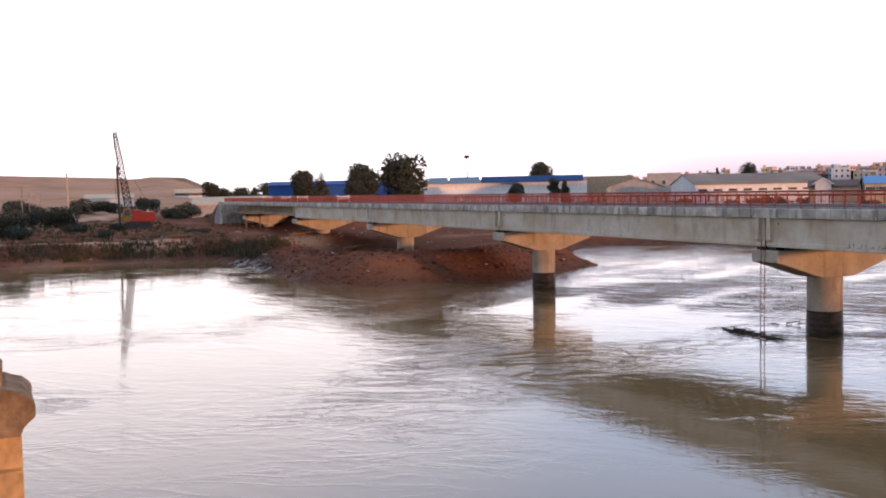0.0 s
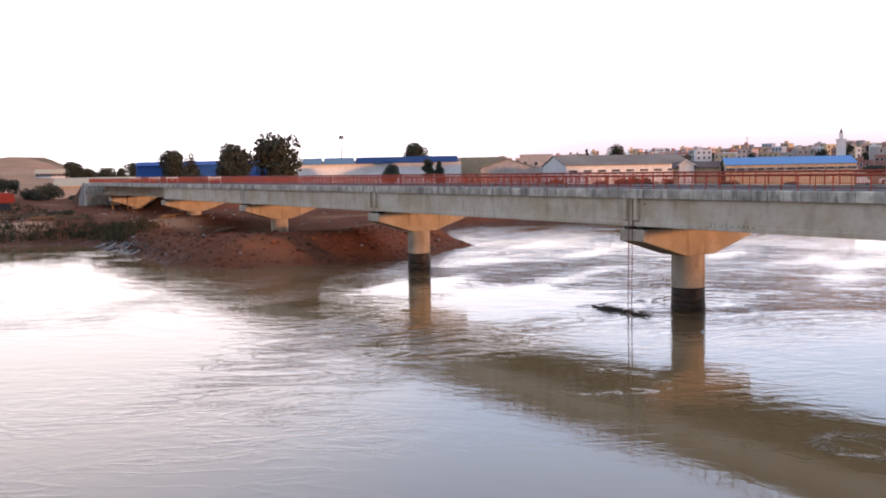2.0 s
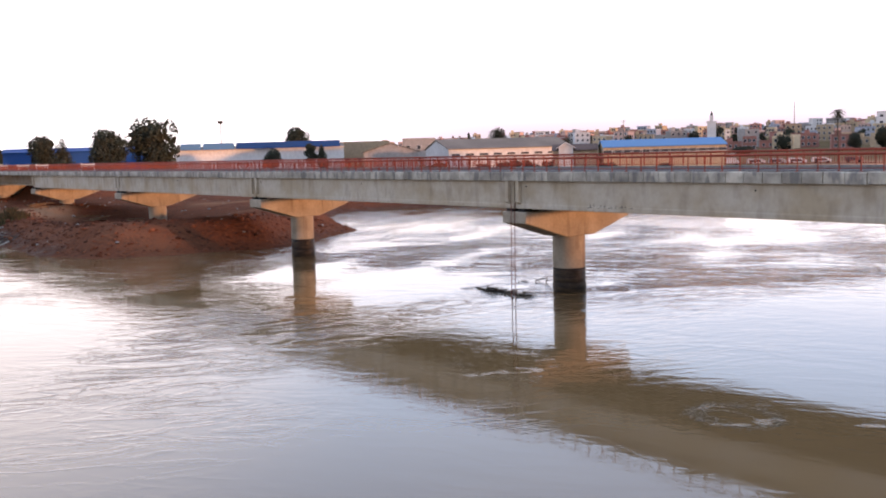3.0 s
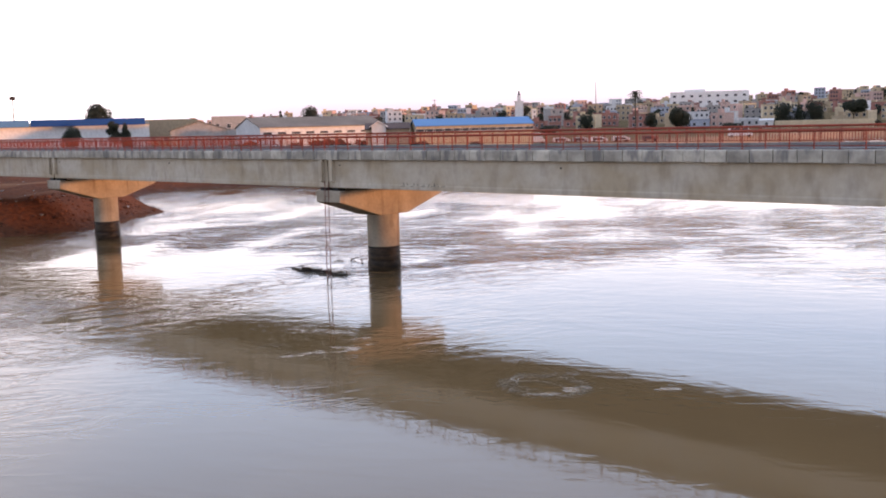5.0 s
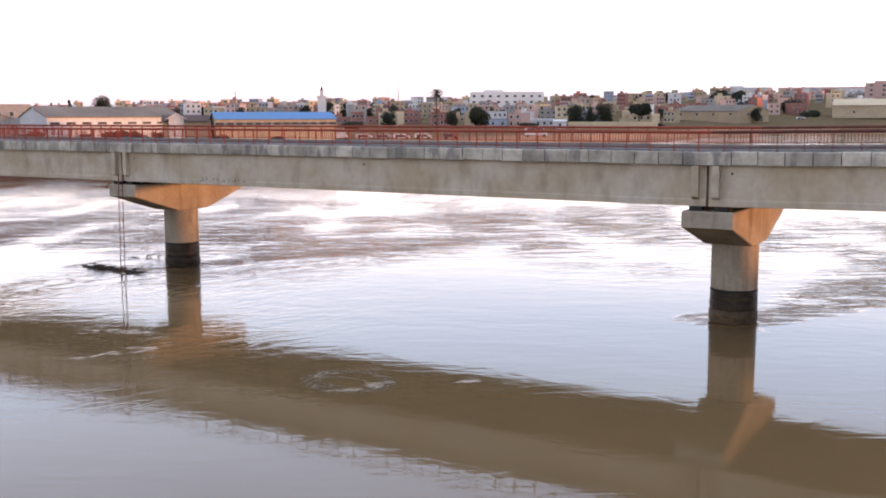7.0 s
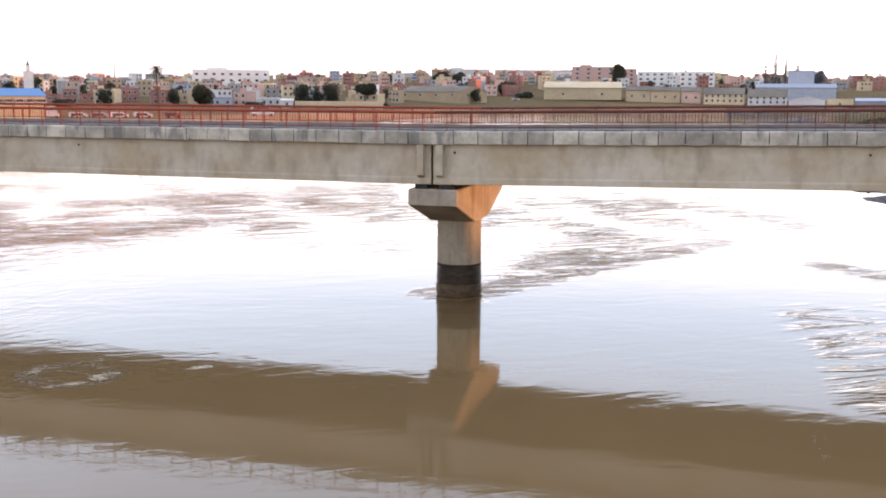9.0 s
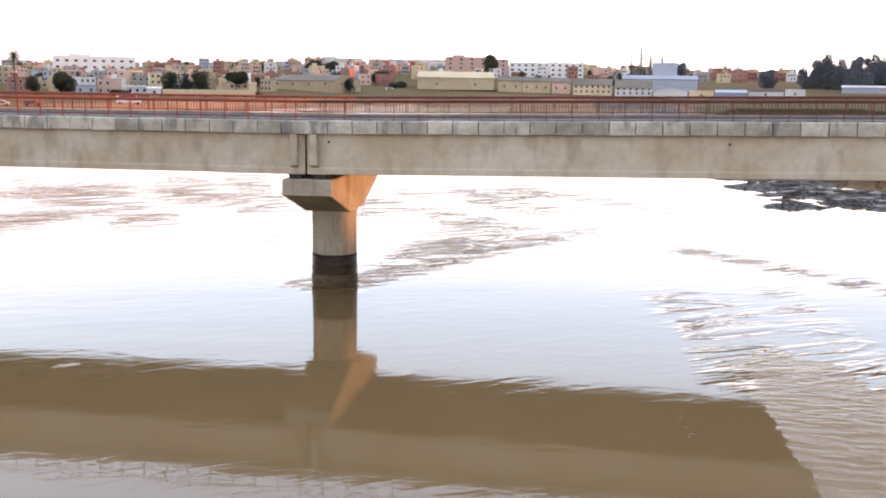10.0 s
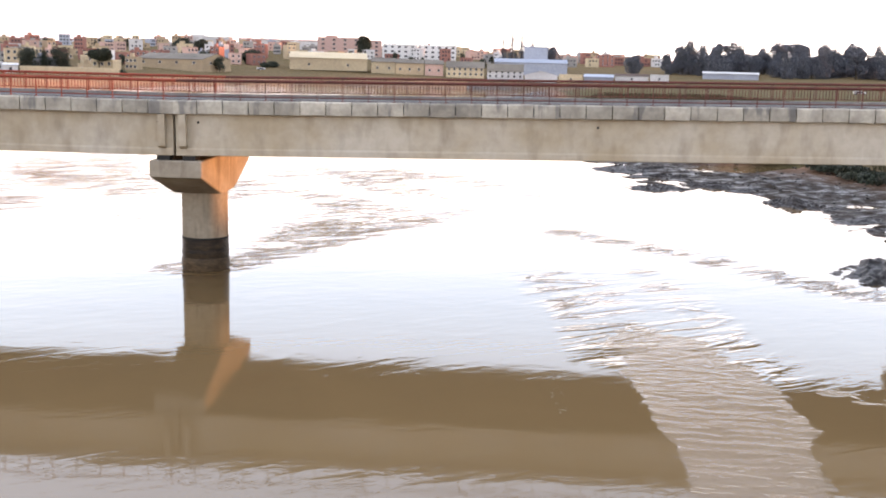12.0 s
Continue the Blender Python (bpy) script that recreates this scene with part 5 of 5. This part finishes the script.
for x, y in ((-176, 40.5),):
    formwork((x, y, height_at(x, y)), random.uniform(-15, 15))

EARTH = material("embankment_earth", (0.16, 0.075, 0.042), (0.09, 0.045, 0.027), 0.95, 5, 0.6, 0.05, dark=(0.05, 0.03, 0.02))
# the abutment, with its wing wall and earth ramp
ax = pier_x(FIRST) + SHORT * UNIT
ab = thing("abutment", "grey concrete bridge abutment with wing walls", "abutment", at=(ax, AXIS_Y, 0))
gz = height_at(ax, AXIS_Y)
for nm, o in (("breast_wall", (-2.2, -0.2, -4.6, 4.6, gz - 1, Z_BEAM - 0.05)), ("back_wall", (-2.2, -1.2, -4.6, 4.6, Z_BEAM - 0.05, Z_DECK - 0.1))):
    bm = bmesh.new()
    box(bm, *o)
    part(nm, bm, CORNICE, ab)
for y0, y1 in ((-4.6, -4.1), (4.1, 4.6)):
    bm = bmesh.new()
    prism(bm, [(-2.2, gz - 2), (-2.2, Z_DECK), (-3.2, Z_DECK), (-7.5, gz + 1.0), (-7.5, gz - 2)], y0, y1, "y")
    part("wing_wall", bm, KERB, ab)
bm = bmesh.new()
prism(bm, [(-2.2, gz - 1), (-2.2, Z_DECK - 0.1), (-6, Z_DECK - 0.3), (-17, gz + 0.3), (-22, gz - 1)], -4.1, 4.1, "y")
part("ramp_fill", bm, EARTH, ab, "brown earth approach ramp")
# ---------------------------------------------------------------- stones, clods and mud


def clods(name, label, spots, lo, hi, mat, seed, kind="stuff"):
    g = np.random.default_rng(seed)
    base = bmesh.new()
    bmesh.ops.create_icosphere(base, subdivisions=1, radius=1)
    v0 = np.array([v.co[:] for v in base.verts])
    f0 = np.array([[v.index for v in f.verts] for f in base.faces])
    base.free()
    V, F = [], []
    for k, (x, y, z) in enumerate(spots):
        s = g.uniform(lo, hi) * (1 if g.random() < 0.85 else 1.8)
        V.append(v0 * g.uniform(0.6, 1.25, v0.shape) * s * np.array([1, 1, 0.65]) + (x, y, z + s * 0.1))
        F.append(f0 + k * len(v0))
    me = bpy.data.meshes.new(name)
    me.from_pydata(np.concatenate(V).tolist(), [], np.concatenate(F).tolist())
    me.materials.append(mat)
    return tagged(new(name, me), label, "rubble", kind=kind)


SOIL = material("red_soil_clods", (0.150, 0.051, 0.025), (0.078, 0.031, 0.018), 0.95, 6, 0.7, 0.03, dark=(0.04, 0.02, 0.014), leaf=True)
MUD = material("wet_dark_mud", (0.016, 0.012, 0.010), (0.030, 0.022, 0.018), 0.5, 5, 0.8, 0.05, dark=(0.012, 0.01, 0.009))
clods("soil_clods", "red-brown soil clods tumbled down the spit", scatter(5200, 31, -128, -80, 24, 70, 0.3, 9), 0.05, 0.20, SOIL, 32)
clods("bank_rubble", "brown clods and stones along the left bank", scatter(2600, 33, -200, -100, -14, 44, 0.6, 60), 0.05, 0.18, SOIL, 34)
clods("pale_rubble", "pale broken stones and litter on the bank", scatter(420, 35, -190, -86, -10, 60, 1.5, 50), 0.08, 0.22, KERB, 36)
clods("mud_lumps", "dark wet mud lumps along the bank", scatter(1500, 37, 11, 50, 46, 110, 0.0, 16), 0.03, 0.16, MUD, 38)


def mud_bar(label, cx, cy, lx, ly, h, turn, seed):
    xs, ys = np.linspace(-1, 1, 46), np.linspace(-1, 1, 34)
    X, Y = np.meshgrid(xs, ys)
    X, Y = X.ravel(), Y.ravel()
    n1, n2 = rumple(X * 2 + seed, Y * 2, 0.8, seed), rumple(X * 6 + seed, Y * 6, 0.8, seed)
    fall = 1 - np.hypot(X, Y) + n1 * 0.45
    Z = np.clip(fall, -0.5, 1) * h * (1 + 0.5 * n2) + n2 * h * 0.25 - 0.08
    a = radians(turn)
    px, py = cx + X * lx * math.cos(a) - Y * ly * math.sin(a), cy + X * lx * math.sin(a) + Y * ly * math.cos(a)
    i = (np.arange(33)[:, None] * 46 + np.arange(45)).ravel()
    me = bpy.data.meshes.new("mud_bar")
    me.from_pydata(np.stack([px, py, Z], 1).tolist(), [], np.stack([i, i + 1, i + 47, i + 46], 1).tolist())
    me.materials.append(MUD)
    return tagged(new("mud_bar", me), label, "mud bank")


mud_bar("black mud and drift heap standing in the river", 20.2, 46.4, 4.4, 2.6, 0.5, 62, 3)
mud_bar("low dark mud bar off the bank", 15.6, 79.5, 3.2, 2.4, 0.35, 20, 5)
mud_bar("low dark mud bar off the bank", 20.5, 82.0, 3.0, 2.2, 0.4, -30, 8)
mud_bar("dark mud hump at the water's edge", 23.6, 71.5, 2.2, 2.6, 0.6, 10, 11)
rb = random.Random(40)
for k in range(16):
    u = k / 15
    bx, by = 15.5 + 11 * u + rb.uniform(0, 6), 93 - 40 * u + rb.uniform(-3, 3)
    if from_river(bx, by)[0] > -1:
        o = mud_bar("low ridge of wet dark mud on the bank", bx, by, rb.uniform(1.5, 3.5), rb.uniform(0.6, 1.3), rb.uniform(0.12, 0.3), rb.uniform(-30, 40), 50 + k)
        o.location.z = max(0, height_at(bx, by))
mud_bar("low dark mud bar under the bridge", 14.8, 94.0, 3.0, 4.0, 0.35, 40, 14)

# ---------------------------------------------------------------- drift and ladder at the river pier


def drift(label, x0, y0, x1, y1, n, seed, upright=0.3):
    rng = random.Random(seed)
    d = thing("driftwood_raft", label, "driftwood", at=((x0 + x1) / 2, (y0 + y1) / 2, 0))
    for k in range(n):
        f = rng.uniform(-.5, .5)
        p = Vector((f * (x1 - x0), f * (y1 - y0) + rng.uniform(-.35, .35), rng.uniform(-.05, .15)))
        ln = rng.uniform(0.4, 1.2)
        e = rng.uniform(0.5, 1.4) if rng.random() < upright else rng.uniform(-0.1, 0.2)
        a = rng.uniform(-0.9, 0.9) + math.atan2(y1 - y0, x1 - x0)
        bm = bmesh.new()
        tube(bm, p, p + Vector((math.cos(a) * math.cos(e), math.sin(a) * math.cos(e), math.sin(e))) * ln * (0.55 if e > 0.4 else 1), rng.uniform(0.02, 0.05), 0.012, 6)
        part("stick", bm, DARKWOOD, d)


drift("raft of dark driftwood caught upstream of the pier", -48.4, 39.7, -43.8, 39.3, 80, 3, 0.06)
drift("thin dark twigs standing out of the water", -49.0, 43.6, -46.4, 44.8, 14, 5, 0.2)
mud_bar("dark silt and drift by the pier", -47.0, 39.5, 3.0, 0.8, 0.16, -5, 21)

ladder = thing("rope_ladder", "thin rusty ladder hanging from the bridge to the water", "ladder", at=(-43.58, 38.25, 0))
for s in (-0.16, 0.16):
    bm = bmesh.new()
    tube(bm, (s, 0, 0.0), (s, 0.1, 5.6), 0.022, sides=6)
    part("stringer", bm, RUSTED, ladder)
for k in range(18):
    bm = bmesh.new()
    tube(bm, (-0.16, 0.1 * k / 18, 0.25 + 0.3 * k), (0.16, 0.1 * k / 18, 0.25 + 0.3 * k), 0.014, sides=5)
    part("rung", bm, RUSTED, ladder)

# ---------------------------------------------------------------- the old masonry pier beside the camera
old = thing("old_pier", "old yellow masonry pier with a weathered coping", "pier", at=(-14.0, -1.6, 0))
rng = random.Random(8)
for row in range(14):
    z0, z1 = -1.0 + row * 0.48, -1.0 + (row + 1) * 0.48
    for col in range(4):
        off = 0.0 if row % 2 else 0.25
        y0, y1 = -1.72 + col * 0.86, -1.72 + (col + 1) * 0.86
        bm = bmesh.new()
        j = rng.uniform(-0.025, 0.025)
        box(bm, -1.0 + j, 0.0 + j, y0 + 0.008, y1 - 0.008, z0 + 0.006, z1 - 0.006)
        bmesh.ops.bevel(bm, geom=bm.edges[:], offset=0.025, segments=1, affect="EDGES")
        part("stone_block", bm, STONE, old)
bm = bmesh.new()
box(bm, -0.95, -0.05, -1.70, 1.70, -1.0, 5.7)
part("core", bm, STONE, old)
bm = bmesh.new()
prism(bm, [(-2.05, 5.78), (-2.1, 6.1), (-1.9, 6.28), (-0.6, 6.36), (1.55, 6.34), (1.75, 6.27), (1.87, 6.14), (1.86, 5.98), (1.75, 5.85), (1.70, 5.72), (-1.9, 5.72)], -1.25, 0.22)
bmesh.ops.triangulate(bm, faces=bm.faces[:])
bmesh.ops.subdivide_edges(bm, edges=bm.edges[:], cuts=4, use_grid_fill=True)
for v in bm.verts:
    v.co += Vector((noise.noise(v.co * 4), noise.noise(v.co * 4 + Vector((9, 0, 0))), noise.noise(v.co * 4 + Vector((0, 9, 0))))) * 0.035
part("coping", bm, COPING, old, "dark weathered coping stone")
bm = bmesh.new()
prism(bm, [(-1.9, 6.3), (1.5, 6.3), (1.52, 6.55), (1.42, 6.62), (-1.9, 6.62)], -1.0, -0.1)
part("upper_course", bm, COPING, old)

# ---------------------------------------------------------------- foam
FOAM = material("river_foam", (0.25, 0.21, 0.155), (0.20, 0.17, 0.125), 0.8, 6, 1, 0)


def foam(label, lines, seed):
    """Small pale flecks strung along arcs (x, y, radius x, radius y, from degrees, to degrees, flecks)."""
    g = np.random.default_rng(seed)
    v = []
    for cx, cy, rx, ry, a0, a1, n in lines:
        for _ in range(n):
            a = radians(g.uniform(a0, a1))
            k = 1 + g.normal() * 0.12
            x, y, s, t = cx + math.cos(a) * rx * k, cy + math.sin(a) * ry * k, g.uniform(0.008, 0.032), g.uniform(0, 3.14)
            v += [(x + math.cos(t + q) * s * (2.2 if i % 2 else 0.8), y + math.sin(t + q) * s, 0.012) for i, q in enumerate((0, 1.57, 3.14, 4.71))]
    me = bpy.data.meshes.new("foam")
    me.from_pydata(v, [], np.arange(len(v)).reshape(-1, 4).tolist())
    me.materials.append(FOAM)
    return tagged(new("foam", me), label, "foam", kind="stuff")


foam("pale foam flecks turning in river eddies", [(-19.5, 26.4, 1.5, 1.2, 0, 360, 900), (-19.6, 26.2, 0.9, 0.55, 20, 300, 200), (-26, 27, 6, 5, 150, 235, 220), (-25, 26, 8, 3.5, 165, 230, 140),
                                                     (2.8, 26.4, 0.16, 1.0, 20, 340, 26), (-30, 26, 3, 1.5, 200, 330, 120), (-10.2, 45.5, 1.8, 2.8, 300, 420, 60),
                                                     (-74, 40, 7, 1.2, 160, 300, 160)], 7)

# ---------------------------------------------------------------- daubs, barriers, parked vehicles
daub = thing("paint_daub", "illegible dark paint daubs low on the edge beam", "graffiti", at=(0, FACE, 0))
rd = random.Random(14)
for k in range(13):
    x0, z0, lean = -37.9 + 0.25 * k, 5.42 + rd.uniform(0, 0.06), rd.uniform(-0.1, 0.1)
    bm = bmesh.new()
    q = (x0 + lean, z0 + rd.uniform(0.12, 0.24)) if k % 3 else (x0 + rd.uniform(0.15, 0.4), z0 + rd.uniform(0.0, 0.05))
    tube(bm, (x0, 0.004, z0), (q[0], 0.004, q[1]), 0.016, 0.012, 6)
    part("stroke", bm, BLACKSTEEL, daub)


def barrier(x, y):
    b = thing("site_barrier", "white and orange site barrier on the bridge deck", "barrier", at=(x, y, Z_DECK - 0.1), turn=80)
    for nm, z0, z1, m in (("board", 0.62, 0.95, WHITEWALL), ("board", 0.2, 0.5, PRIMER)):
        bm = bmesh.new()
        box(bm, -0.8, 0.8, -0.03, 0.03, z0, z1)
        part(nm, bm, m, b)
    for sx in (-0.7, 0.7):
        bm = bmesh.new()
        prism(bm, [(-0.3, 0), (-0.22, 0), (0.0, 1.0), (0.22, 0), (0.3, 0), (0.04, 1.1), (-0.04, 1.1)], sx - 0.03, sx + 0.03)
        part("leg", bm, WHITEWALL, b)


for x in (-162.4, -150.8, -141.5, -122.6):
    barrier(x, FACE + 1.3)


def signboard(bearing, r, w, z0, z1):
    x, y, z = at(bearing, r)
    b = thing("signboard", "blank grey signboard on two posts above the river bank", "signboard", at=(x, y, z), turn=bearing)
    bm = bmesh.new()
    box(bm, -w / 2, w / 2, -0.05, 0.05, z0 - z, z1 - z)
    part("board", bm, KERB, b)
    for sx in (-w * 0.4, w * 0.4):
        bm = bmesh.new()
        tube(bm, (sx, 0.1, -0.3), (sx, 0.1, z1 - z - 0.1), 0.07, sides=8)
        part("post", bm, STEEL, b)


signboard(88.4, 215, 2.4, 8.15, 9.95)


def van(bearing, r, turn, length, high, paint, label):
    x, y, z = at(bearing, r)
    v = thing("parked_van", label, "van", "vehicles parked on the far bank", at=(x, y, z), turn=bearing + turn)
    k = length / 2
    bm = bmesh.new()
    prism(bm, [(-k, 0.4), (k, 0.4), (k, 1.0), (k - 0.7, 1.25), (k - 1.3, high), (-k + 0.1, high), (-k, high - 0.3)], -0.95, 0.95, "y")
    part("body", bm, paint, v)
    bm = bmesh.new()
    prism(bm, [(-k + 0.4, high - 0.85), (k - 1.0, high - 0.85), (k - 1.4, high - 0.25), (-k + 0.4, high - 0.25)], -0.965, -0.955, "y")
    part("side_window", bm, GLASS, v)
    for sx in (-k + 0.8, k - 0.8):
        for sy in (-0.9, 0.9):
            bm = bmesh.new()
            tube(bm, (sx, sy - 0.1, 0.33), (sx, sy + 0.1, 0.33), 0.33, sides=14)
            part("wheel", bm, RUBBER, v)


for bearing, r, turn, ln, hi, c, lab in ((25.6, 300, 8, 6.5, 2.7, "white", "long white van parked on the far bank"), (37.0, 260, 0, 7.5, 2.8, "white", "long white bus-like van on the far bank"),
                                         (35.3, 262, 5, 4.4, 1.5, "white", "white car parked on the far bank"), (34.2, 262, -6, 4.2, 1.5, "grey", "grey car parked on the far bank"),
                                         (33.2, 264, 4, 4.2, 1.5, "white", "white car parked on the far bank"), (38.6, 256, 0, 4.2, 1.5, "cream", "cream car parked on the far bank"),
                                         (32.0, 268, 10, 4.4, 1.5, "white", "white car parked on the far bank"), (30.4, 270, -8, 4.2, 1.5, "red", "red car parked on the far bank"),
                                         (11.4, 585, 20, 4.4, 1.5, "white", "white car parked beside the shed"), (-21.0, 430, 15, 4.4, 1.5, "white", "white car on the field track")):
    van(bearing, r, turn, ln, hi, WALLS[c], lab)
